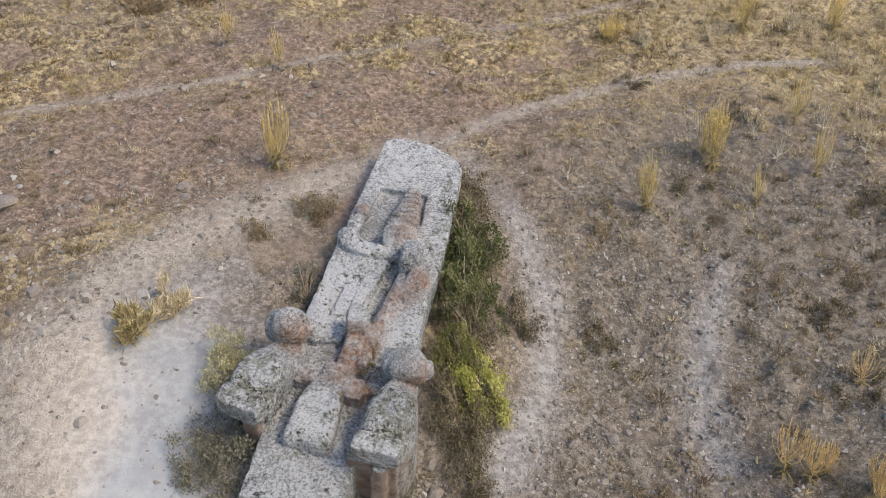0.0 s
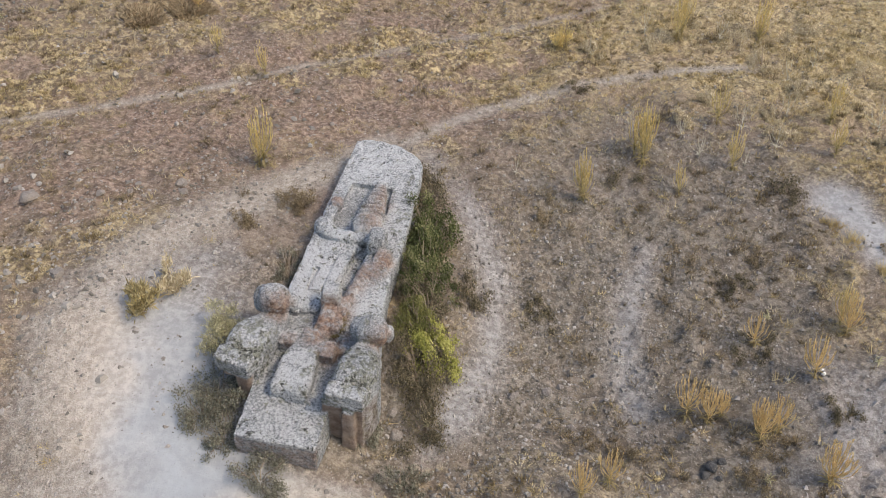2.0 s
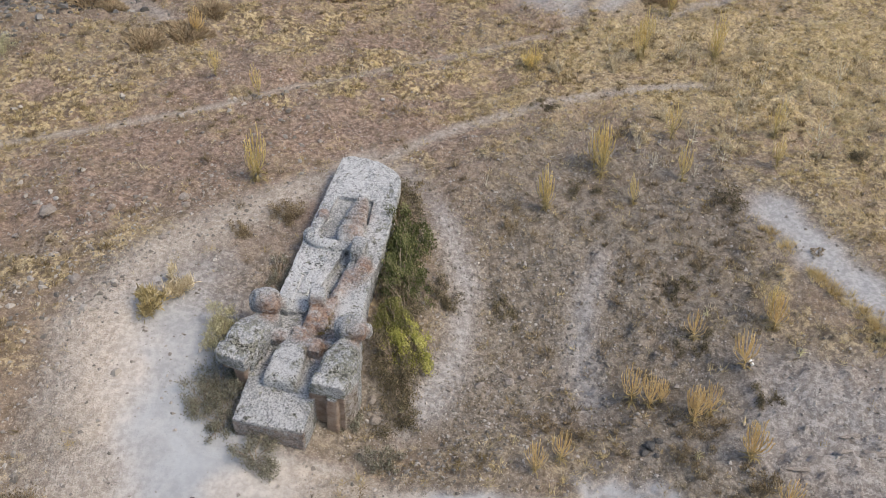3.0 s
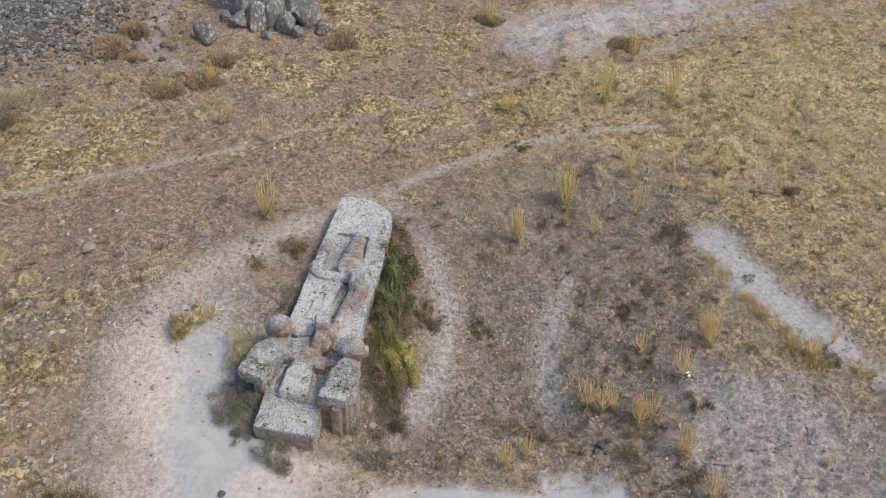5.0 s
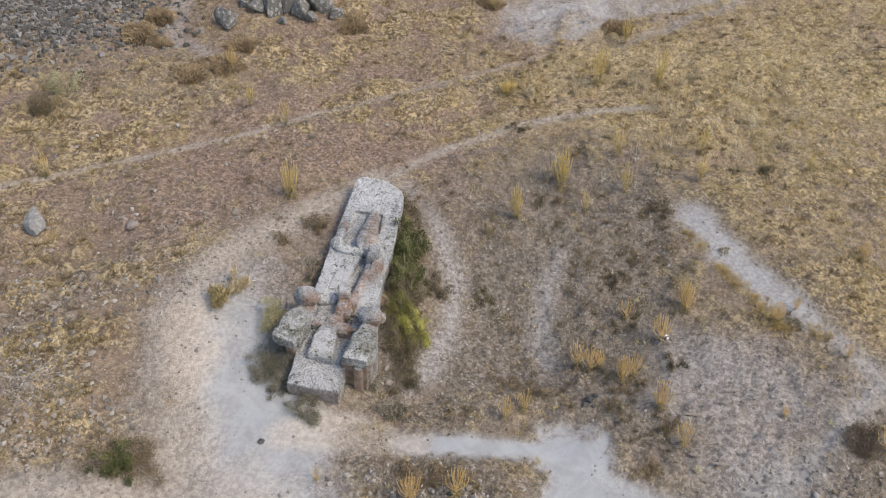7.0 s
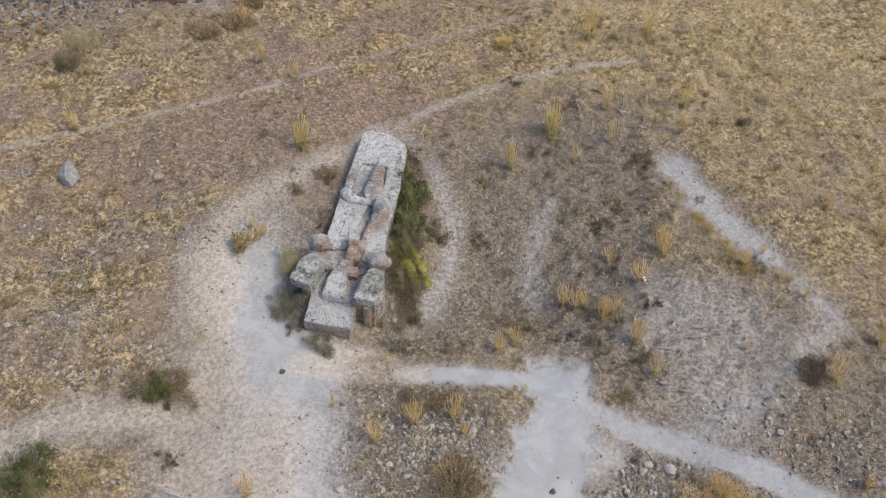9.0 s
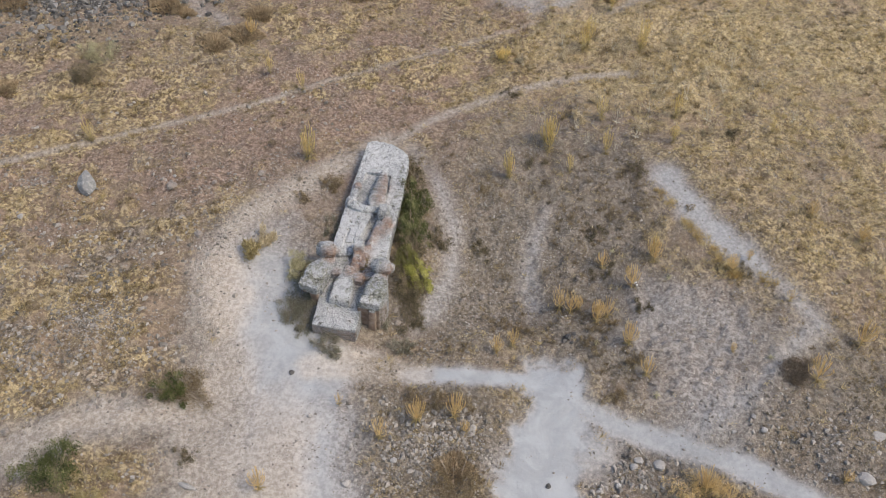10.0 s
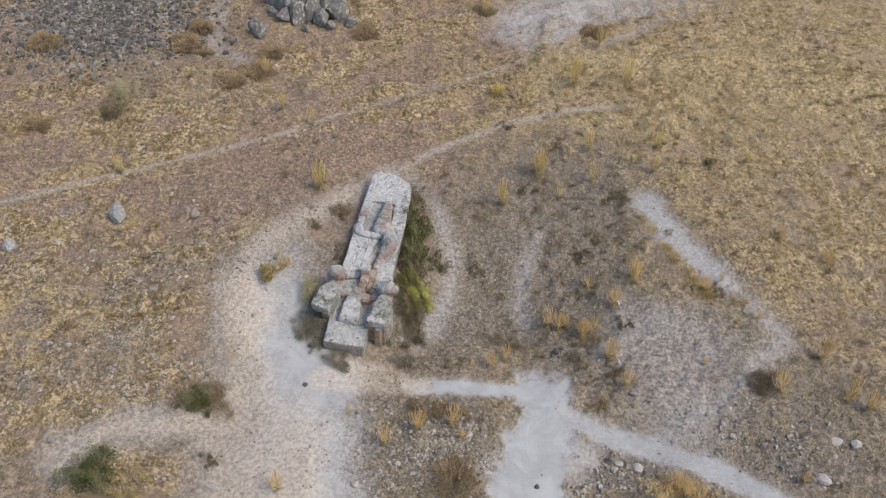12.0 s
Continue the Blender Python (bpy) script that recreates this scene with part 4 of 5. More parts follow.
# rock outcrop above the upper trail
OUTCROP_FRONT = ((-5.75, 16.5, 1.35, 0.95, 0.7, 1.25, 20, 0), (-4.85, 15.85, 0.8, 0.8, 0.7, 1.3, 75, 1), (-4.35, 15.5, 0.6, 0.9, 0.8, 1.1, 140, 2), (-3.6, 15.95, 0.85, 0.95, 0.7, 0.95, 10, 3),
                                    (-5.40, 15.65, 0.65, 0.9, 0.8, 1.3, 55, 4), (-6.0, 15.6, 0.50, 1, 0.8, 0.9, 200, 5), (-4.4, 16.9, 1.2, 1.0, 0.8, 1.3, 300, 2), (-7.0, 14.45, 0.62, 0.95, 0.75, 0.9, 0, 1))
OUTCROP_BACK = (
                                    (-10.6, 17.0, 0.85, 0.8, 0.7, 1.0, 40, 3), (-11.4, 17.6, 0.8, 0.9, 0.7, 0.9, 100, 0), (-3.0, 15.6, 0.40, 1, 0.9, 0.8, 30, 4), (-5.0, 15.1, 0.32, 1, 0.8, 0.8, 80, 5),
                                    (-5.1, 16.3, 0.9, 0.8, 0.8, 1.2, 210, 3), (-6.5, 16.9, 0.8, 1, 0.8, 1.0, 130, 5), (-3.9, 15.3, 0.35, 1, 0.8, 0.8, 260, 1), (-6.6, 15.9, 0.35, 1, 0.8, 0.8, 330, 0))
for x, y, r, sx, sy, sz, yaw, k in OUTCROP_FRONT + OUTCROP_BACK:
    place_stone(GREY[k], "outcrop_rock", x, y, r, "grey angular outcrop rock with pale lichen", "rock", "rock outcrop", 0.3, yaw, (sx, sy, sz))

def scatter(n, x0, x1, y0, y1):
    return np.random.uniform(x0, x1, n), np.random.uniform(y0, y1, n)


def pebbles(name, x, y, size, mat, label, flat=0.6, chunky=False):
    """Loose stones, each a small lopsided lump."""
    n = len(x)
    base = np.array([(1, 0, -0.3), (0, 1, -0.3), (-1, 0, -0.3), (0, -1, -0.3), (0.25, 0.2, 1)], float)
    tri = np.array([(0, 1, 4), (1, 2, 4), (2, 3, 4), (3, 0, 4)])
    if chunky:
        base = np.array([(1, 0.3, -0.4), (0.2, 1, -0.4), (-1, 0.2, -0.4), (0, -1, -0.4), (0.75, 0.1, 0.55), (0.1, 0.7, 0.7), (-0.6, 0.1, 0.6), (0, -0.7, 0.5), (0.1, 0.05, 0.9)], float)
        tri = np.array([(0, 1, 5), (0, 5, 4), (1, 2, 6), (1, 6, 5), (2, 3, 7), (2, 7, 6), (3, 0, 4), (3, 4, 7), (4, 5, 8), (5, 6, 8), (6, 7, 8), (7, 4, 8)])
    k = len(base)
    p = base[None] * (1 + np.random.uniform(-0.3, 0.3, (n, k, 1))) + np.random.uniform(-0.18, 0.18, (n, k, 3))
    ang = np.random.uniform(0, 2 * np.pi, n)
    c, s = np.cos(ang)[:, None], np.sin(ang)[:, None]
    long = np.random.uniform(0.6, 1.0, (n, 1))
    px, py, pz = p[..., 0], p[..., 1] * long, p[..., 2] * flat
    q = np.stack([px * c - py * s, px * s + py * c, pz], -1) * size[:, None, None]
    q += np.stack([x, y, height(x, y) + size * flat * 0.2], -1)[:, None]
    faces = (tri[None] + (np.arange(n) * k)[:, None, None]).reshape(-1, 3)
    return tagged(new(name, mesh_from(name, q.reshape(-1, 3), faces, mat)), label, "stones", kind="stuff")


def off_slab(x, y, margin=0.0):
    """True where the monument does not lie."""
    d = np.stack([x - ST_O.x, y - ST_O.y], -1)
    ux, vx = np.array([ST_U.x, ST_U.y]), np.array([ST_V.x, ST_V.y])
    u, v = d @ ux / (ux @ ux), d @ vx / (vx @ vx)
    return (u < -0.72 - margin) | (u > 1.12 + margin) | (v < -0.05 - margin) | (v > 7.5 + margin)


# gravel over everything, thicker in the hollow, in the stony patch and along the trails
x, y = scatter(240000, -19, 20, -7.5, 23.5)
bare_, rosy_, pale_, dark_ground_, litter_ = worn(x, y)
keep = (np.random.rand(len(x)) < (1 - pale_) ** 2 * 0.13 * (1 - 0.92 * pale_) + 0.24 * dark_ground_ + 0.14 * bare_ * (1 - 0.95 * pale_) * (1 - 0.9 * rosy_) + 0.25 * smooth01(fbm(x * 0.5, y * 0.5, 71, 3), 0.1, 0.35)) & off_slab(x, y)
x, y = x[keep], y[keep]
pebbles("gravel", x, y, 0.011 + 0.05 * np.random.rand(len(x)) ** 4.5, MAT["gravel"], "loose small stones and gravel on the slope")

# stony patches: between the trails, on the western slope
parts_xy = []
for cx, cy, rx, ry, n in ((1.3, -3.8, 2.1, 1.9, 1500), (-8.7, -0.7, 1.2, 0.8, 1200), (-8.6, -1.0, 2.6, 2.2, 500), (-12.0, 4.2, 0.8, 0.6, 300), (6.7, -4.2, 1.6, 1.2, 520), (-10.5, -2.2, 2.0, 1.6, 350), (-4.0, 5.4, 1.3, 0.9, 110),
                          (2.4, 0.8, 2.4, 2.0, 900), (4.0, 2.4, 2.6, 2.2, 650), (0.9, -0.7, 1.0, 0.6, 130), (-5.6, 2.6, 1.2, 1.8, 260), (1.5, 4.0, 0.7, 1.8, 220), (9.5, 0.0, 2.4, 2.2, 420), (11.5, -3.4, 2.4, 1.6, 380), (-0.4, 0.0, 0.9, 0.5, 60), (3.2, 4.8, 1.8, 1.4, 160), (-3.6, 4.9, 1.6, 1.0, 160), (-6.3, 3.6, 1.4, 1.2, 140), (0.0, 0.2, 0.8, 0.5, 50), (6.0, 18.0, 3.0, 1.6, 260)):
    parts_xy.append(np.stack([cx + rx * np.random.normal(0, 0.5, n), cy + ry * np.random.normal(0, 0.5, n)], 1))
xy = np.concatenate(parts_xy)
keep = (worn(xy[:, 0], xy[:, 1])[2] < 0.35) & off_slab(xy[:, 0], xy[:, 1])
xy = xy[keep]
pebbles("rubble", xy[:, 0], xy[:, 1], (0.025 + 0.075 * np.random.rand(len(xy)) ** 2.2) * (0.55 + 0.45 * (1 - smooth01(xy[:, 1], -2.4, -1.6))), MAT["rubble"], "fist-sized grey and pale rubble stones", chunky=True)
# tan field stones strewn over the western slope and along the yard's edge
x, y = scatter(26000, -19, 1, -8, 12)
bare_, rosy_, pale_, dark_ground_, litter_ = worn(x, y)
strewn = smooth01(fbm(x * 0.6, y * 0.6, 74, 4), -0.15, 0.3) * (1 - smooth01(y - 0.3 * x, 8.5, 12.0)) * (1 - smooth01(x, -3.5, -1.5)) + 0.8 * np.exp(-(((x + 8.3) / 2.6) ** 4) - ((y + 0.4) / 2.4) ** 4)
keep = (np.random.rand(len(x)) < 0.36 * strewn * (1 - pale_) ** 3 * (1 - 0.75 * bare_)) & off_slab(x, y, 0.1)
x, y = x[keep], y[keep]
pebbles("strewn_stones", x, y, 0.03 + 0.075 * np.random.rand(len(x)) ** 2.4, MAT["rubble"], "small tan field stones strewn over dry grass", chunky=True)
n = 5200
sx_, sy_ = -14.0 + 3.4 * np.random.normal(0, 0.6, n), 15.2 + 3.0 * np.random.normal(0, 0.6, n)
pebbles("scree", sx_, sy_, 0.06 + 0.12 * np.random.rand(n) ** 2, MAT["scree"], "dark grey scree of broken stones", chunky=True)


# ---- low growth ----
def tufts(name, x, y, blades, length, width, spread, mat, label, category="grass", foot=0.25, wild=0.32):
    """Tufts of bent blades; each blade is a narrow pointed strip."""
    n = len(x)
    z = height(x, y)
    m = n * blades
    ix = np.repeat(np.arange(n), blades)
    ang = np.random.uniform(0, 2 * np.pi, m)
    ln = np.repeat(length, blades) * np.random.uniform(0.45, 1.15, m)
    lean = np.random.uniform(0.15, 1.0, m) * spread
    dx, dy = np.cos(ang), np.sin(ang)
    bx, by = x[ix] + dx * foot * ln * np.random.rand(m), y[ix] + dy * foot * ln * np.random.rand(m)
    w = width * np.random.uniform(0.6, 1.4, m)
    tw = ang + np.pi / 2 + np.random.uniform(-0.9, 0.9, m)
    cx, cy = np.cos(tw) * w * 0.5, np.sin(tw) * w * 0.5
    bz = z[ix] - 0.01
    tipx, tipy, tipz = bx + dx * ln * np.sin(lean), by + dy * ln * np.sin(lean), bz + ln * np.cos(lean)
    v = np.stack([np.stack([bx - cx, by - cy, bz], -1), np.stack([bx + cx, by + cy, bz], -1), np.stack([tipx, tipy, tipz], -1)], 1)
    me = mesh_from(name, v.reshape(-1, 3), np.arange(m * 3).reshape(-1, 3), mat)
    # blade tone rises towards the crest and east, painting the sunlight there
    tone = np.clip(0.5 + 0.75 * fbm(x * 0.7, y * 0.7, 99, 3) + 0.72 * fbm(x * 4.2, y * 4.2, 97, 2) + np.random.normal(0, wild, n) + 0.22 * smooth01(x, 3, 7) * smooth01(y, 5.5, 9) + 0.15 * smooth01(x, 11, 13) - 0.10 * (1 - smooth01(x, -7, -4)) * (1 - smooth01(y, 2, 6)), 0, 1)
    at = me.attributes.new("tone", "FLOAT", "POINT")
    at.data.foreach_set("value", np.repeat(tone, blades * 3).astype(np.float32))
    return tagged(new(name, me), label, category, kind="stuff")


x, y = scatter(330000, -20, 22, -8, 25)
bare_, rosy_, pale_, dark_ground_, litter_ = worn(x, y)
trod = np.maximum(np.exp(-(((x + 2.5 - 0.45 * (y - 3.6)) / 0.9) ** 4) - ((y - 3.6) / 2.2) ** 4), 0.75 * bald(x, y))
clump = smooth01(fbm(x * 3.2, y * 3.2, 81, 3), -0.08, 0.22)
room = np.clip((1 - bare_) ** 2 * (1 - 0.6 * dark_ground_), 0, 1) * (0.4 + 0.6 * litter_) * (1 - 0.75 * trod)
closed = patches(x, y)
keep = (np.random.rand(len(x)) < room * (0.05 + 0.5 * clump) * (0.15 + 1.1 * closed)) & off_slab(x, y)
x1, y1 = x[keep], y[keep]
tufts("dry_grass", x1, y1, 5, 0.035 + 0.06 * np.random.rand(len(x1)) ** 1.6, 0.015, 1.45, MAT["straw"], "short dry straw-coloured grass over the hillside")
keep = (np.random.rand(len(x)) < room * 0.20 * (0.10 + clump) * (0.08 + 1.1 * closed)) & off_slab(x, y)
x1, y1 = x[keep], y[keep]
tufts("grass_tussocks", x1, y1, 21, 0.08 + 0.11 * np.random.rand(len(x1)) ** 1.4, 0.015, 1.42, MAT["straw"], "dry grass tussocks of uneven straw and brown tones", foot=0.8, wild=0.34)
x, y = scatter(34000, -20, 22, -8, 25)
bare_, rosy_, pale_, dark_ground_, litter_ = worn(x, y)
east = np.exp(-(((x - 9.0) / 6.5) ** 4) - ((y - 9.0) / 5.0) ** 4) + 0.5 * dark_ground_ + 0.12
keep = (np.random.rand(len(x)) < np.clip((1 - bare_) ** 1.5 * east * smooth01(fbm(x * 1.8, y * 1.8, 88, 3), -0.15, 0.25), 0, 1) * 0.6) & off_slab(x, y)
tufts("pale_sprigs", x[keep], y[keep], 14, 0.045 + 0.09 * np.random.rand(int(keep.sum())) ** 2, 0.012, 1.25, MAT["sprig"], "pale withered sprigs among the herbs", "plants", foot=0.6)

x, y = scatter(115000, -20, 22, -8, 25)
bare_, rosy_, pale_, dark_ground_, litter_ = worn(x, y)
east = np.exp(-(((x - 9.5) / 6) ** 4) - ((y - 11.5) / 3.2) ** 4) + 0.55 * np.exp(-(((x - 14) / 3.5) ** 4) - ((y - 5) / 4.0) ** 4) 
keep = (np.random.rand(len(x)) < np.clip((1 - bare_) ** 2 * (0.012 + 1.25 * east) * smooth01(fbm(x * 1.1, y * 1.1, 91, 3), -0.2, 0.25), 0, 1)) & off_slab(x, y)
x, y = x[keep], y[keep]
tufts("golden_grass", x, y, 10, 0.06 + 0.13 * np.random.rand(len(x)) ** 1.7, 0.010, 1.2, MAT["gold"], "taller golden dry grass along the crest")

x, y = scatter(190000, -20, 22, -8, 25)
bare_, rosy_, pale_, dark_ground_, litter_ = worn(x, y)
keep = (np.random.rand(len(x)) < np.clip((1 - bare_) ** 1.5 * (0.10 + 0.9 * dark_ground_) * (0.12 + 0.88 * smooth01(fbm(x * 2.1, y * 2.1, 95, 4), -0.12, 0.2)), 0, 1)) & off_slab(x, y)
x, y = x[keep], y[keep]
tufts("low_herbs", x, y, 11, 0.03 + 0.07 * np.random.rand(len(x)) ** 1.5, 0.016, 1.4, MAT["herb"], "low brown-olive withered herbs in the hollow", "plants")


# clumps a foot or two wide: bleached and golden tussocks, and dark withered herbs between them
x, y = scatter(9000, -20, 22, -8, 25)
bare_, rosy_, pale_, dark_ground_, litter_ = worn(x, y)
ruddy_, sere_ = tinted(x, y)
keep = (np.random.rand(len(x)) < (1 - bare_) ** 2 * (0.03 + 0.75 * sere_ + 0.28 * litter_ * smooth01(x + 0.7 * y, 2, 10)) * smooth01(fbm(x * 0.45, y * 0.45, 92, 3), -0.3, 0.2)) & off_slab(x, y, 0.2)
x1, y1 = x[keep], y[keep]
tufts("golden_tussocks", x1, y1, 64, 0.07 + 0.09 * np.random.rand(len(x1)) ** 1.6, 0.011, 1.35, MAT["gold"], "wide golden tussocks of dry grass", foot=1.7, wild=0.3)
x, y = scatter(9000, -20, 22, -8, 25)
bare_, rosy_, pale_, dark_ground_, litter_ = worn(x, y)
keep = (np.random.rand(len(x)) < (1 - bare_) ** 2 * (0.22 + 0.12 * dark_ground_) * smooth01(fbm(x * 0.5, y * 0.5, 94, 3), -0.2, 0.25)) & off_slab(x, y, 0.2)
x1, y1 = x[keep], y[keep]
tufts("herb_cushions", x1, y1, 70, 0.09 + 0.13 * np.random.rand(len(x1)) ** 1.5, 0.017, 1.35, MAT["brush"], "low brown cushions of withered herbs", "plants", foot=1.1, wild=0.3)

# thinner growth on the slope below, towards the valley
x, y = scatter(26000, -20, 22, -21, -8)
bare_, rosy_, pale_, dark_ground_, litter_ = worn(x, y)
keep = np.random.rand(len(x)) < (1 - bare_) ** 2 * smooth01(fbm(x * 1.6, y * 1.6, 83, 3), -0.25, 0.25) * 0.55
tufts("lower_grass", x[keep], y[keep], 12, 0.10 + 0.12 * np.random.rand(int(keep.sum())), 0.022, 1.2, MAT["straw"], "sparse dry grass on the lower slope", foot=0.8, wild=0.3)


def leaves(rnd, centres, radius, count, size, mat, name, up=0.5, slim=0.26, reach=1.0):
    """A crown of small leaves gathered in clumps."""
    centres = np.asarray(centres)
    pick = rnd.integers(0, len(centres), count)
    p = centres[pick] + rnd.normal(0, 1, (count, 3)) * radius * np.array([1, 1, 0.8])
    p[:, 2] = np.maximum(p[:, 2], 0.01)
    d = rnd.normal(0, 1, (count, 3)) + np.array([0, 0, up])
    d /= np.linalg.norm(d, axis=1)[:, None]
    side = np.cross(d, rnd.normal(0, 1, (count, 3)))
    side /= np.linalg.norm(side, axis=1)[:, None] + 1e-9
    s = size * rnd.uniform(0.6, 1.4, (count, 1))
    v = np.stack([p, p + d * s * 0.5 + side * s * slim, p + d * s, p + d * s * 0.5 - side * s * slim], 1)
    me = mesh_from(name, v.reshape(-1, 3), np.arange(count * 4).reshape(-1, 4), mat)
    # each clump draws its own tone, and leaves are paler higher in the crown
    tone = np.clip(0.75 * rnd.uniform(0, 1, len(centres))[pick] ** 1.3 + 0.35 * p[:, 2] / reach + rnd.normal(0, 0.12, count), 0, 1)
    at = me.attributes.new("tone", "FLOAT", "POINT")
    at.data.foreach_set("value", np.repeat(tone, 4).astype(np.float32))
    return me


def sticks(name, lines, mat):
    """Thin tapered stems; each line is a list of points and a radius at its foot."""
    v, f = [], []
    for pts, r in lines:
        base = len(v)
        k = len(pts)
        for i, p in enumerate(pts):
            rr = r * (1 - 0.75 * i / (k - 1))
            for j in range(3):
                a = 2 * math.pi * j / 3
                v.append((p[0] + rr * math.cos(a), p[1] + rr * math.sin(a), p[2]))
        for i in range(k - 1):
            for j in range(3):
                a, b = base + i * 3 + j, base + i * 3 + (j + 1) % 3
                f.append((a, b, b + 3, a + 3))
    return mesh_from(name, v, f, mat)


def shrub(name, x, y, rx, ry, h, count, size, mat, label, seed, twiggy=14, clumps=None, category="shrub", up=0.5, slim=0.26):
    rnd = np.random.default_rng(seed)
    count, size = int(count * 2.1), size * 0.72
    k = clumps or max(12, int(count / 110))
    th, ph = rnd.uniform(0, 2 * np.pi, k), rnd.uniform(0.05, 1.0, k)
    rad = rnd.uniform(0.45, 1.12, k) * (1 + 0.25 * np.sin(3 * th + seed) + 0.15 * np.sin(7 * th + 2 * seed))
    c = np.stack([rx * rad * np.cos(th) * np.sqrt(1 - ph**2 * 0.8), ry * rad * np.sin(th) * np.sqrt(1 - ph**2 * 0.8), h * (0.12 + 0.82 * ph * rad)], 1)
    # each clump sits on the slope beneath it
    gz = height(x + c[:, 0], y + c[:, 1]) - on_ground(x, y)
    thing = new(name)
    thing.matrix_world = pose(x, y, on_ground(x, y))
    cc = c.copy()
    cc[:, 2] += gz
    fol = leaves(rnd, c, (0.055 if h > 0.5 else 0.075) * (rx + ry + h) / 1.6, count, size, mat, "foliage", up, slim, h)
    co = np.empty(len(fol.vertices) * 3, np.float32)
    fol.vertices.foreach_get("co", co)
    co = co.reshape(-1, 3)
    co[:, 2] += height(x + co[:, 0], y + co[:, 1]) - on_ground(x, y)
    fol.vertices.foreach_set("co", co.ravel())
    tagged(part("foliage", fol, thing), kind="stuff")
    lines = []
    for i in range(min(k, twiggy)):
        e = cc[i] * 1.08
        mid = np.array([e[0] * 0.45, e[1] * 0.45, e[2] * 0.6]) + rnd.normal(0, 0.03, 3)
        lines.append(([(e[0] * 0.08, e[1] * 0.08, -0.03), tuple(mid), tuple(e)], 0.013))
        for _ in range(2):
            q = e + rnd.normal(0, 0.12, 3) + np.array([0, 0, 0.05])
            lines.append(([tuple(mid), tuple((mid + q) / 2 + rnd.normal(0, 0.02, 3)), tuple(q)], 0.007))
    if lines:
        tagged(part("twig_work", sticks("twig_work", lines, MAT["wood"]), thing, "thin dry twigs"), kind="stuff")
    return tagged(thing, label, category)


# dry grass rooted in the crevice beside the spine of the monument
cv = np.random.uniform(2.05, 3.1, 150)
cu = 0.39 + 0.05 * np.sin(cv * 3) + np.random.normal(0, 0.035, 150)
w = [STELE @ Vector((a, b, 0.04)) for a, b in zip(cu, cv)]
m_ = 150 * 9
root = np.repeat(np.array([tuple(p) for p in w]), 9, 0)
bend = np.random.normal(0, 1, (m_, 3)) * np.array([0.04, 0.04, 0.02]) + np.array([0, 0, 0.03])
side = np.random.normal(0, 0.005, (m_, 3))
tri = np.stack([root - side, root + side, root + bend], 1)
cg = mesh_from("crevice_grass", tri.reshape(-1, 3), np.arange(m_ * 3).reshape(-1, 3), MAT["skirt"])
tagged(new("crevice_grass", cg), "dry straw grass rooted in the monument's crevice", "grass", kind="stuff")

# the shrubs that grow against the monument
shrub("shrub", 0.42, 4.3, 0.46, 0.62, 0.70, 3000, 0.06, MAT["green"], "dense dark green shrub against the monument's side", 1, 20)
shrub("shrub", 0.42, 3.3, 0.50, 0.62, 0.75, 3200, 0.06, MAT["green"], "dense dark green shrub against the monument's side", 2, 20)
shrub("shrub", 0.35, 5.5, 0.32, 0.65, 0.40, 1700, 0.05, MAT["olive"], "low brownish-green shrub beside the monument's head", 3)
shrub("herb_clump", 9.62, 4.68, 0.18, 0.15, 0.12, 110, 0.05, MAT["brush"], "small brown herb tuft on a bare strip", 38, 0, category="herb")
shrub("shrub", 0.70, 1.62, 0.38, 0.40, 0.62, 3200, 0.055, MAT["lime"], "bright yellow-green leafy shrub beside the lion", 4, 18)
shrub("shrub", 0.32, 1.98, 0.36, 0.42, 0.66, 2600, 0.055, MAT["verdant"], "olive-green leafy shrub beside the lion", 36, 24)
shrub("shrub", 11.62, -1.36, 0.46, 0.36, 0.36, 3000, 0.045, MAT["mound"], "dark brown withered cushion bush beside a dry plant", 37, 30)
shrub("shrub", 0.50, 2.65, 0.45, 0.45, 0.55, 1000, 0.05, MAT["olive"], "half-bare twiggy shrub beside the monument", 5, 40)
shrub("shrub", 0.42, 1.15, 0.55, 0.60, 0.50, 2600, 0.05, MAT["olive"], "withered brown-olive shrub beside the lion's flank", 6, 30)
shrub("shrub", 0.52, 0.50, 0.38, 0.45, 0.28, 1300, 0.045, MAT["olive"], "low olive weeds beside the lion's leg", 34)
shrub("shrub", 1.30, 3.30, 0.33, 0.36, 0.32, 1000, 0.045, MAT["olive"], "low withered bush beside the trail", 7)
shrub("shrub", -2.85, 1.2, 0.40, 0.42, 0.62, 3000, 0.06, MAT["sage"], "pale sage-green bush beside the lion", 8, 20, up=1.0, slim=0.16)
shrub("shrub", -2.75, 0.30, 0.42, 0.70, 0.40, 2400, 0.05, MAT["dusty"], "withered olive undergrowth beside the lion's leg", 9)
shrub("shrub", -3.0, -0.05, 0.36, 0.45, 0.28, 1500, 0.045, MAT["dusty"], "withered brown undergrowth at the trail's edge", 31)
shrub("shrub", -2.55, -0.5, 0.32, 0.30, 0.24, 1100, 0.045, MAT["dusty"], "low olive weeds beside the monument's foot", 32)
shrub("shrub", -2.1, 2.9, 0.30, 0.40, 0.20, 700, 0.045, MAT["dusty"], "low withered weeds beside the monument", 33)
shrub("shrub", -1.85, -1.05, 0.48, 0.32, 0.32, 1500, 0.045, MAT["dusty"], "low grey-olive bush below the monument's foot", 10)
shrub("shrub", -0.35, 0.05, 0.30, 0.22, 0.18, 500, 0.045, MAT["dusty"], "low sparse weeds below the lion", 11)
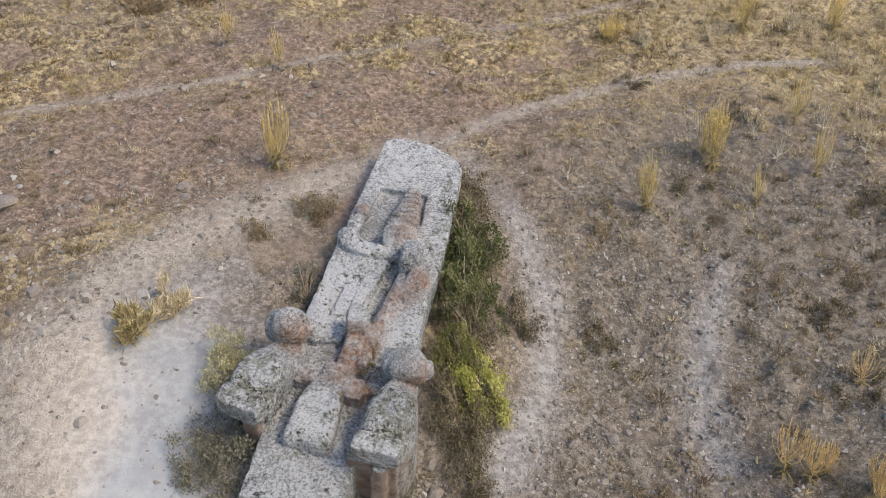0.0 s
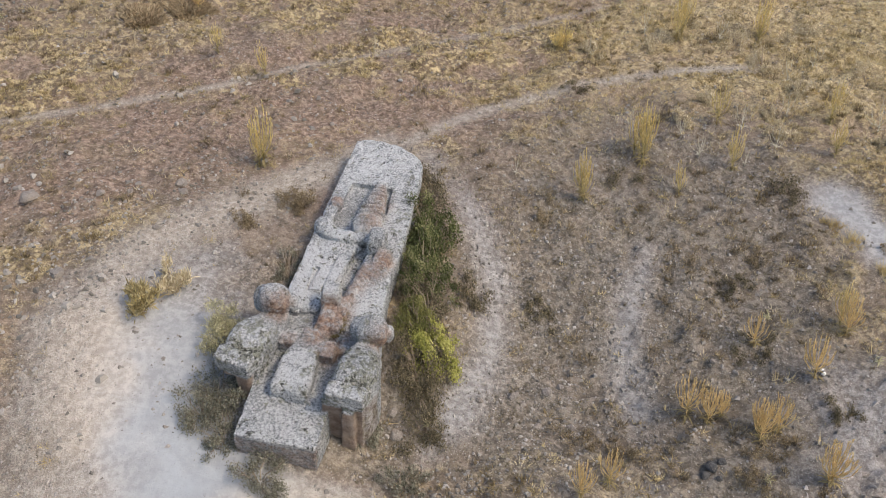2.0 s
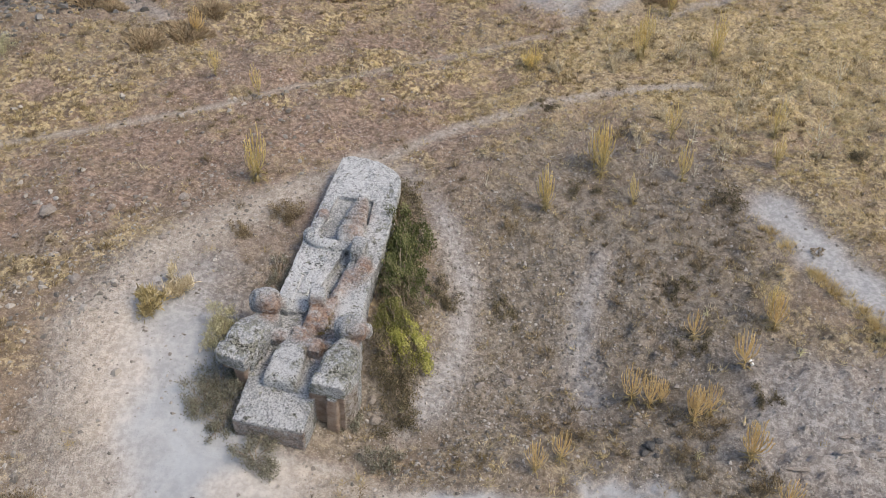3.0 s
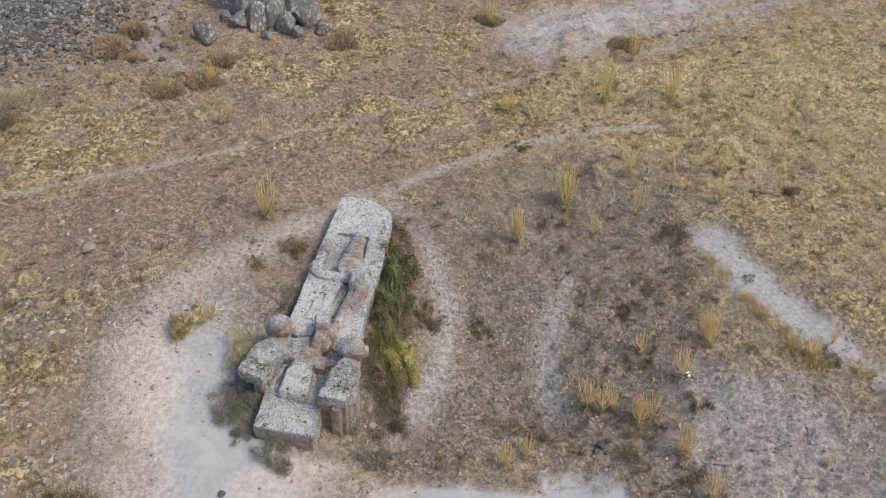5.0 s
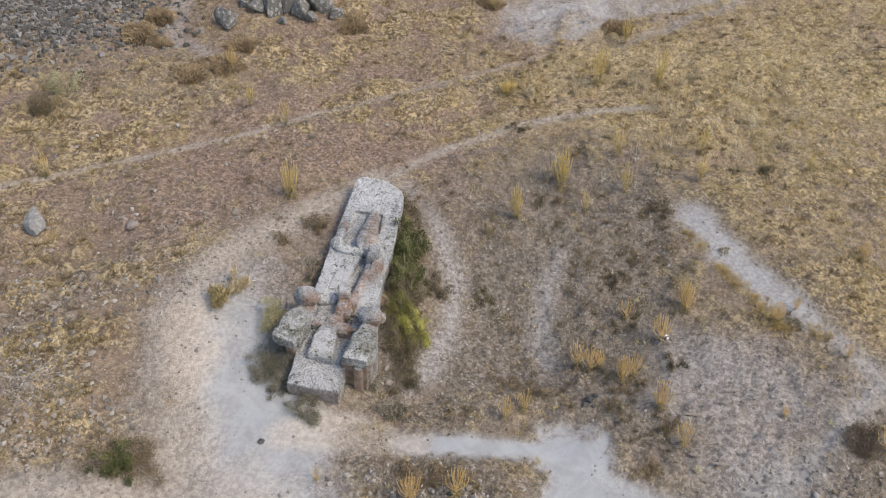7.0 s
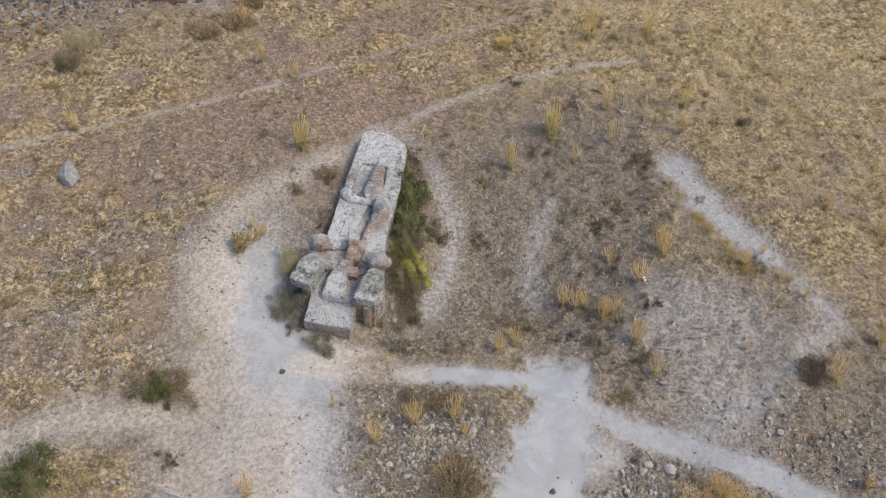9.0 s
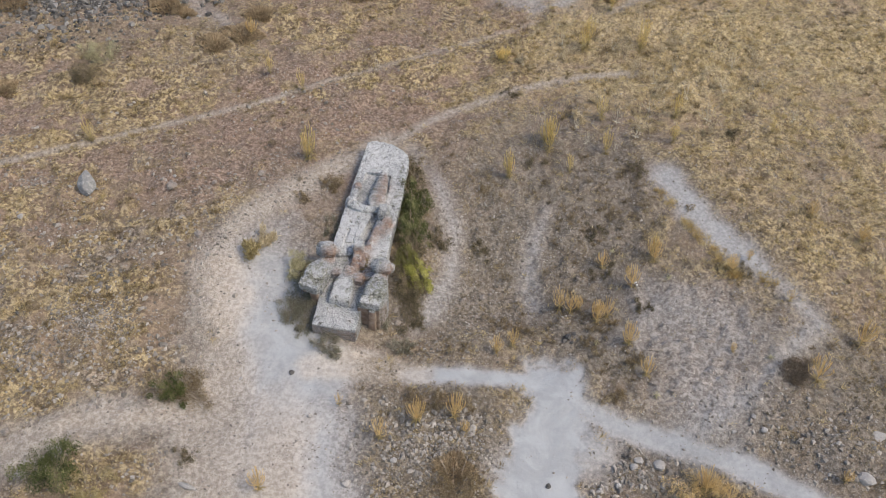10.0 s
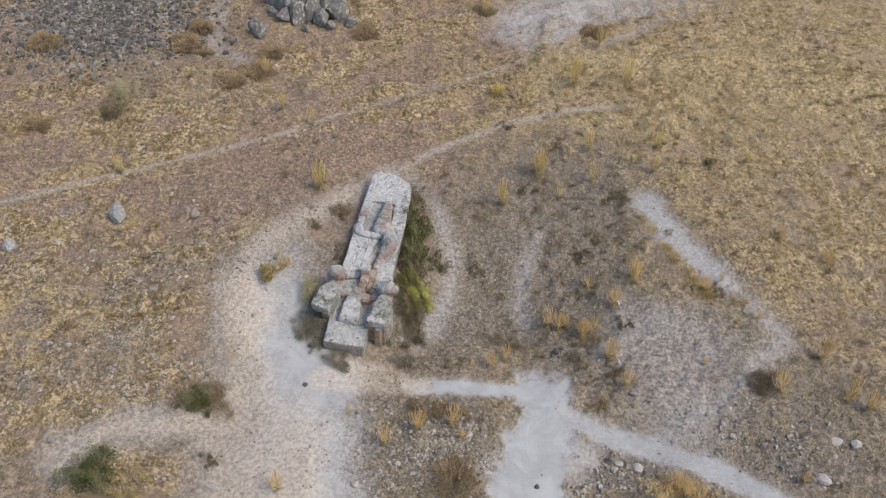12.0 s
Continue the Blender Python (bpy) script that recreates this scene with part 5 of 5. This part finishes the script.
shrub("shrub", 0.32, -0.62, 0.36, 0.28, 0.28, 1100, 0.045, MAT["dusty"], "low grey-olive bush beside the dusty trail", 12)
shrub("shrub", -2.38, 4.85, 0.42, 0.36, 0.30, 1300, 0.045, MAT["brush"], "low withered tussock beside the trail", 13)
shrub("shrub", -4.40, 1.70, 0.26, 0.30, 0.48, 620, 0.19, MAT["moor"], "yellow-green bush on the bare trail", 14, 16, up=1.9, slim=0.09)
shrub("shrub", -4.0, 2.15, 0.42, 0.26, 0.34, 560, 0.16, MAT["sprig"], "pale straw-coloured bush on the bare trail", 15, 16, up=1.6, slim=0.08)
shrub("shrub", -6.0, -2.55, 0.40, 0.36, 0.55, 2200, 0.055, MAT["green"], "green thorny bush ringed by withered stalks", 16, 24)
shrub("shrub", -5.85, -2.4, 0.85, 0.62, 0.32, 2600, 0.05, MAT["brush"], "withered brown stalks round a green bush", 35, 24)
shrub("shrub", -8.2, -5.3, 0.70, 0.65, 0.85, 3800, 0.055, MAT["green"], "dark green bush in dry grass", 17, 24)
shrub("shrub", -7.3, -5.6, 0.60, 0.50, 0.42, 1800, 0.05, MAT["moor"], "dry golden bush beside a green one", 18)
shrub("shrub", -5.2, -4.4, 0.30, 0.25, 0.20, 600, 0.04, MAT["olive"], "low withered tuft on bare soil", 19)
shrub("shrub", 8.4, -4.75, 0.85, 0.50, 0.45, 2400, 0.05, MAT["amber"], "dry amber-coloured bush beside the trail", 20)
shrub("shrub", 1.3, -2.5, 1.1, 0.30, 0.25, 2000, 0.045, MAT["brush"], "dark brown undergrowth among the rubble", 21)
shrub("shrub", 2.0, -4.9, 0.9, 0.70, 0.45, 2600, 0.045, MAT["brush"], "brown cushion bush among the rubble", 22)
shrub("shrub", -11.8, 9.0, 0.62, 0.50, 0.48, 1700, 0.05, MAT["olive"], "dark withered bush on the slope", 23, 30)
shrub("shrub", -11.6, 10.3, 0.75, 0.55, 0.50, 1700, 0.05, MAT["sage"], "grey-green bush on the slope", 24)
shrub("shrub", 8.0, 6.2, 0.45, 0.35, 0.30, 900, 0.045, MAT["olive"], "low dark herb clump in the hollow", 25)
shrub("shrub", 11.8, 8.2, 0.40, 0.35, 0.30, 900, 0.045, MAT["olive"], "low dark herb clump in dry grass", 26)
shrub("shrub", 3.8, 9.9, 0.40, 0.22, 0.18, 600, 0.04, MAT["olive"], "small dark weed beside the trail", 27)
shrub("shrub", -4.2, 17.2, 0.75, 0.55, 1.0, 1700, 0.06, MAT["lime"], "green bush growing among the outcrop rocks", 28)
for k, (x, y, r, h) in enumerate([(7.0, 9.8, 0.34, 0.42), (8.6, 8.35, 0.36, 0.38), (6.2, 8.7, 0.26, 0.28), (9.45, 10.2, 0.28, 0.3), (8.85, 11.6, 0.45, 0.36), (4.3, 11.8, 0.26, 0.34), (8.3, 12.5, 0.5, 0.36), (9.75, 12.8, 0.5, 0.4),
                                  (6.1, 12.3, 0.45, 0.34), (10.5, 13.4, 0.45, 0.35), (8.5, 9.4, 0.22, 0.22), (11.5, 11.3, 0.45, 0.35), (12.7, 9.7, 0.4, 0.34), (10.9, 8.4, 0.3, 0.28), (13.6, 12.6, 0.5, 0.36), (7.3, 13.6, 0.5, 0.34)]):
    shrub("pale_bush", x, y, r, r * 0.9, 0.75 * h, 700, 0.05, MAT["sprig"], "pale bleached bush on the dry crest", 80 + k, 14, category="shrub")
shrub("pale_bush", 3.6, 12.0, 0.28, 0.24, 0.4, 700, 0.05, MAT["yellow"], "orange-yellow flowering bush above the trail", 99, 10, category="shrub")
for k, (x, y, r) in enumerate([(6.4, 3.9, 0.42), (5.6, 4.5, 0.5), (6.9, 4.6, 0.45), (2.6, 3.3, 0.45), (3.2, 0.6, 0.5), (4.0, 0.5, 0.45), (6.5, 2.4, 0.42), (2.7, 5.6, 0.5), (6.3, 0.3, 0.4),
                               (7.6, 0.9, 0.35), (5.9, -0.3, 0.4), (-3.2, 4.1, 0.35), (4.6, 6.6, 0.45), (7.0, -0.8, 0.35), (6.5, -2.0, 0.35), (10.8, 2.1, 0.4)]):
    shrub("herb_clump", x, y, r, r * 0.8, 0.16, 650, 0.04, MAT["brush"] if k % 3 else MAT["olive"], "low withered herb clump on stony soil", 40 + k, 0, category="herb")


# ---- mullein and thistle stalks ----
def dry_leaf(k, mat):
    """A narrow leaf along +x that rises, then droops."""
    rnd = np.random.default_rng(700 + k)
    lift, w, v, f = 0.15 + 0.16 * k, 0.06 + 0.010 * k, [], []
    for i in range(5):
        s = i / 4
        half, z = w * (0.35 + 1.9 * s * (1 - s)) * (1 - s**4) + 0.004, lift * (1.9 * s * (1 - s)) + 0.05 - 0.02 * s
        bend = rnd.uniform(-0.05, 0.05)
        v += [(s, bend - half, z + 0.3 * half), (s, bend, z), (s, bend + half, z + 0.3 * half)]
    for i in range(4):
        f += [(3 * i, 3 * i + 1, 3 * i + 4, 3 * i + 3), (3 * i + 1, 3 * i + 2, 3 * i + 5, 3 * i + 4)]
    return mesh_from("leaf", v, f, mat)


LEAVES = {key: [dry_leaf(k, MAT[key]) for k in range(4)] for key in ("skirt", "silver", "sage")}


def candle_plant(seed, h, stems, spike_mat, fan=0.32, rosette=16, name="mullein", leaf="skirt"):
    """Thin stems that arch out and up from a short stalk, each with a feathery seed spike, over a rosette of drooping leaves."""
    rnd = np.random.default_rng(seed)
    thing = new(name)
    stem_mat = MAT["stem"] if spike_mat is MAT["yellow"] else spike_mat
    part("stalk", sticks("stalk", [([(0, 0, -0.02), (0.01, 0.0, h * 0.2), (0.0, 0.01, h * 0.42)], 0.015)], stem_mat), thing)
    for k in range(stems):
        a, far = 2.4 * k + rnd.uniform(-0.5, 0.5), math.sqrt((k + 0.5) / stems)
        s = far * fan * h * 0.6 * rnd.uniform(0.75, 1.15)
        z0 = h * (0.42 - 0.28 * far * rnd.uniform(0.6, 1.0))
        top = h * (1.06 - 0.42 * far**1.6) * rnd.uniform(0.84, 1.05)
        d = np.array([math.cos(a), math.sin(a), 0])
        pts = [d * s * u + np.array([0, 0, z0 + (top - z0) * w]) + rnd.normal(0, 0.006, 3) for u, w in ((0, 0), (0.5, 0.2), (0.82, 0.48), (0.96, 0.75), (1.0, 1.0))]
        branch = part("branch", sticks("branch", [([tuple(p) for p in pts], 0.0065)], stem_mat), thing)
        v, f = [], []
        count = int(64 * (top - z0) / 0.6)
        for _ in range(count):
            s_ = 0.9 + 3.1 * rnd.uniform(0, 1) ** 0.9
            i = min(int(s_), 3)
            p, up = pts[i] + (pts[i + 1] - pts[i]) * (s_ - i), pts[i + 1] - pts[i]
            up = up / np.linalg.norm(up)
            b, ln = rnd.uniform(0, 2 * np.pi), rnd.uniform(0.016, 0.036)
            out = up + 0.55 * np.array([math.cos(b), math.sin(b), 0.1])
            side = np.array([-math.sin(b), math.cos(b), 0.2]) * ln * 0.24
            q = len(v)
            v += [tuple(p), tuple(p + out * ln * 0.55 + side), tuple(p + out * ln), tuple(p + out * ln * 0.55 - side)]
            f.append((q, q + 1, q + 2, q + 3))
        tagged(part("seed_spike", mesh_from("seed_spike", v, f, spike_mat), branch, "feathery seed spike"), kind="stuff")
    for k in range(rosette):
        ln = rnd.uniform(0.11, 0.25) * (0.6 + 0.4 * h)
        ob = part("leaf", LEAVES[leaf][k % 4], thing, "drooping dry leaf")
        ob.matrix_basis = pose(0, 0, 0.02 + 0.20 * h * rnd.uniform(0, 1) ** 1.5, rnd.uniform(-20, 20), rnd.uniform(-35, 20), 137.5 * k + rnd.uniform(-15, 15)) @ Matrix.Diagonal((ln, ln * 1.15, ln, 1))
    return thing


def plant_at(proto, x, y, s=1.0):
    a = random.uniform(0, 360)
    m = pose(x, y, on_ground(x, y) - 0.01, random.uniform(-4, 4), random.uniform(-4, 4), a)
    c = copy_thing(proto, m)
    c.matrix_basis = m @ Matrix.Diagonal((s, s, s, 1))
    return c


YELLOW = [candle_plant(300 + k, 1.15, 15 + 4 * k, MAT["yellow"], 0.36, 30) for k in range(3)]
AMBER = [candle_plant(320 + k, 0.85, 20 + 6 * k, MAT["amber"], 0.54, 22) for k in range(3)]
SILVER = [candle_plant(340 + k, 0.8, 6 + 3 * k, MAT["silver"], 0.7, 8, leaf="silver") for k in range(2)]
for group, label in ((YELLOW, "tall yellow-green mullein stalk in dry soil"), (AMBER, "dry amber mullein stalk with a leaf rosette"), (SILVER, "pale silvery dry thistle in grass")):
    for p in group:
        tagged(p, label, "plant", "mullein stalks")
YELLOW_AT = [(-3.2, 5.9, 1.3), (-3.3, 5.85, 1.0), (3.6, 5.85, 1.0), (3.62, 5.75, 0.7), (5.08, 7.2, 1.25), (5.15, 7.5, 1.15), (4.9, 7.4, 0.9), (7.05, 7.1, 0.95), (9.5, 7.65, 0.8), (7.05, 8.75, 1.0), (9.8, 9.0, 1.0),
                   (6.9, 12.75, 1.3), (6.7, 12.5, 1.0), (9.15, 13.1, 1.2), (9.0, 12.8, 0.9), (3.65, 11.75, 0.75), (3.4, 11.8, 0.6), (8.1, 15.2, 1.0), (3.05, 16.9, 1.0), (5.76, 6.3, 0.7), (8.1, 2.75, 0.8),
                   (-10.7, 6.15, 0.9), (-3.9, 9.3, 0.8), (-5.2, 9.9, 0.7), (13.3, 8.6, 0.6), (14.6, -1.3, 0.9), (-4.42, 1.55, 0.5)]
AMBER_AT = [(5.08, 1.1, 1.05), (5.4, 0.98, 0.85), (5.65, 1.08, 0.6), (6.5, 0.7, 0.9), (6.15, 0.5, 0.9), (7.0, -0.4, 1.05), (3.6, -0.25, 0.85), (3.1, -0.65, 0.8), (8.15, 2.55, 1.0), (6.53, 2.5, 0.85),
                  (7.32, 1.6, 1.0), (10.45, 2.05, 0.8), (12.15, -1.6, 1.2), (13.9, -0.15, 1.15), (15.0, -1.85, 1.0), (14.35, -1.55, 0.8), (1.9, -2.95, 1.1), (0.86, -3.2, 1.0), (-0.1, -3.7, 0.95), (-3.1, -5.2, 1.0),
                  (8.6, -4.5, 1.1), (7.4, -1.35, 0.9), (13.7, 4.65, 0.8), (15.2, 3.9, 0.8), (12.0, 1.0, 0.6), (12.2, -4.4, 0.6), (6.2, 0.75, 0.8), (-1.3, -2.75, 0.5), (11.1, 2.55, 0.5), (-6.3, 12.1, 0.9),
                  (9.1, -4.9, 0.9), (2.2, -3.4, 0.6), (10.0, -0.6, 0.4)]
SILVER_AT = [(8.2, 7.8, 0.8), (11.0, 9.0, 1.1), (7.6, 8.6, 0.9), (6.4, 7.5, 0.7), (10.4, 10.1, 0.9), (11.9, 10.6, 0.9), (5.9, 12.9, 0.9), (7.9, 12.6, 0.8), (2.2, 6.45, 0.5), (8.9, 9.4, 0.8), (10.2, 11.7, 0.9),
                   (12.5, 12.0, 0.9), (4.3, 11.6, 0.7), (13.5, 11.0, 0.8), (5.0, 8.4, 0.7), (6.1, 8.3, 0.6), (9.3, 10.9, 0.8), (-1.3, 10.7, 0.6), (7.4, 7.3, 0.5), (14.2, 9.2, 0.8)]
for group, places in ((YELLOW, YELLOW_AT), (AMBER, AMBER_AT), (SILVER, SILVER_AT)):
    for k, (x, y, s) in enumerate(places):
        plant_at(group[k % len(group)], x, y, s * (1.08 if group is AMBER else 0.98))
for p in (*YELLOW, *AMBER, *SILVER):
    for o in (*p.children_recursive, p):
        bpy.data.objects.remove(o)

# rosettes without stalks on the bare slope
for k, (x, y) in enumerate([(8.5, 1.9), (6.05, -0.35), (7.6, -2.0), (6.9, 3.1), (11.0, -0.9), (-2.05, 0.05), (0.6, 0.55)]):
    r = candle_plant(400 + k, 0.2, 2, MAT["sage"], 0.5, 14, "leaf_rosette", "sage")
    r.matrix_world = pose(x, y, on_ground(x, y) - 0.005, 0, 0, 40 * k)
    tagged(r, "small dry leaf rosette flat on stony soil", "plant", "leaf rosettes")


# cushion plants on the upper slope
def cushion(x, y, r, h, seed, mat, label):
    rnd = np.random.default_rng(seed)
    n = 2200
    th, ph = rnd.uniform(0, 2 * np.pi, n), np.sqrt(rnd.uniform(0, 1, n))
    bump = 1 + 0.18 * np.sin(4 * th + seed) * ph
    px, py = r * ph * np.cos(th) * bump, r * 0.8 * ph * np.sin(th) * bump
    pz = h * np.sqrt(np.maximum(0, 1 - ph**2 * 0.96)) * (1 + 0.12 * np.sin(7 * px / r + seed) * np.cos(6 * py / r))
    d = np.stack([px / r, py / r, 0.7 + 0 * px], 1) + rnd.normal(0, 0.35, (n, 3))
    side = rnd.normal(0, 1, (n, 3)) * 0.016
    p = np.stack([px, py, pz + height(x + px, y + py) - on_ground(x, y)], 1)
    v = np.stack([p - side - d * 0.03, p + side - d * 0.03, p + d * 0.075], 1)
    ob = new("cushion_plant", mesh_from("cushion_plant", v.reshape(-1, 3), np.arange(n * 3).reshape(-1, 3), mat))
    ob.matrix_world = pose(x, y, on_ground(x, y) - 0.02)
    return tagged(ob, label, "plant", "cushion plants")


for k, (x, y, r, h) in enumerate([(-9.9, 13.3, 0.65, 0.42), (-9.5, 14.45, 0.6, 0.4), (-15.8, 12.8, 0.7, 0.4), (-9.1, 13.0, 0.4, 0.25), (-6.6, 12.1, 0.7, 0.3), (-7.6, 11.4, 0.6, 0.25), (-2.4, 15.3, 0.6, 0.3),
                                  (-14.6, 8.2, 0.6, 0.3), (-6.2, 13.4, 0.55, 0.28), (8.0, 16.2, 0.6, 0.3), (3.0, 17.2, 0.5, 0.3), (1.9, -4.4, 0.5, 0.3)]):
    if h > 0.35:
        cushion(x, y, r, h, 500 + k, MAT["cushion"], "tan spiny cushion plant on the slope")
    else:
        cushion(x, y, r, h * 0.5, 500 + k, MAT["cushion"], "low brown cushion plant on the slope")


# golden grass fringe along the lower edge of the bare strip
fx, fy = [], []
for (ax, ay), (bx, by), n in (((8.65, 5.45), (9.1, 4.75), 26), ((9.3, 4.1), (9.9, 3.2), 44), ((9.9, 3.2), (10.55, 1.95), 60), ((10.2, 2.1), (10.7, 1.8), 44), ((11.3, 1.9), (11.7, 1.7), 16)):
    s_ = np.random.rand(n)
    fx.append(ax + (bx - ax) * s_ + np.random.normal(0, 0.11, n))
    fy.append(ay + (by - ay) * s_ + np.random.normal(0, 0.11, n))
fx, fy = np.concatenate(fx), np.concatenate(fy)
tufts("fringe_grass", fx, fy, 36, 0.10 + 0.14 * np.random.rand(len(fx)) ** 1.5, 0.011, 1.2, MAT["gold"], "golden grass fringe along a bare strip", foot=0.5, wild=0.25)


# a thrown-away paper cup
def paper_cup(x, y):
    cup = new("paper_cup")
    for name, rows, mat in (("body", [(0.0, 0.0), (0.030, 0.0), (0.034, 0.035)], "paper"), ("printed_band", [(0.0346, 0.036), (0.0366, 0.06)], "band"), ("rim", [(0.0365, 0.061), (0.041, 0.105), (0.044, 0.107), (0.038, 0.107), (0.033, 0.02)], "paper")):
        v, f, k = [], [], 20
        for r, z in rows:
            v += [(r * math.cos(2 * math.pi * j / k), r * math.sin(2 * math.pi * j / k), z) for j in range(k)]
        for i in range(len(rows) - 1):
            f += [(i * k + j, i * k + (j + 1) % k, (i + 1) * k + (j + 1) % k, (i + 1) * k + j) for j in range(k)]
        part(name, mesh_from(name, v, f, MAT[mat], True), cup)
    cup.matrix_world = pose(x, y, on_ground(x, y) + 0.03, 70, 0, 200) @ Matrix.Diagonal((1.15, 1.15, 1.15, 1))
    return tagged(cup, "crumpled white paper cup lying on the slope", "cup")


paper_cup(7.5, 1.64)
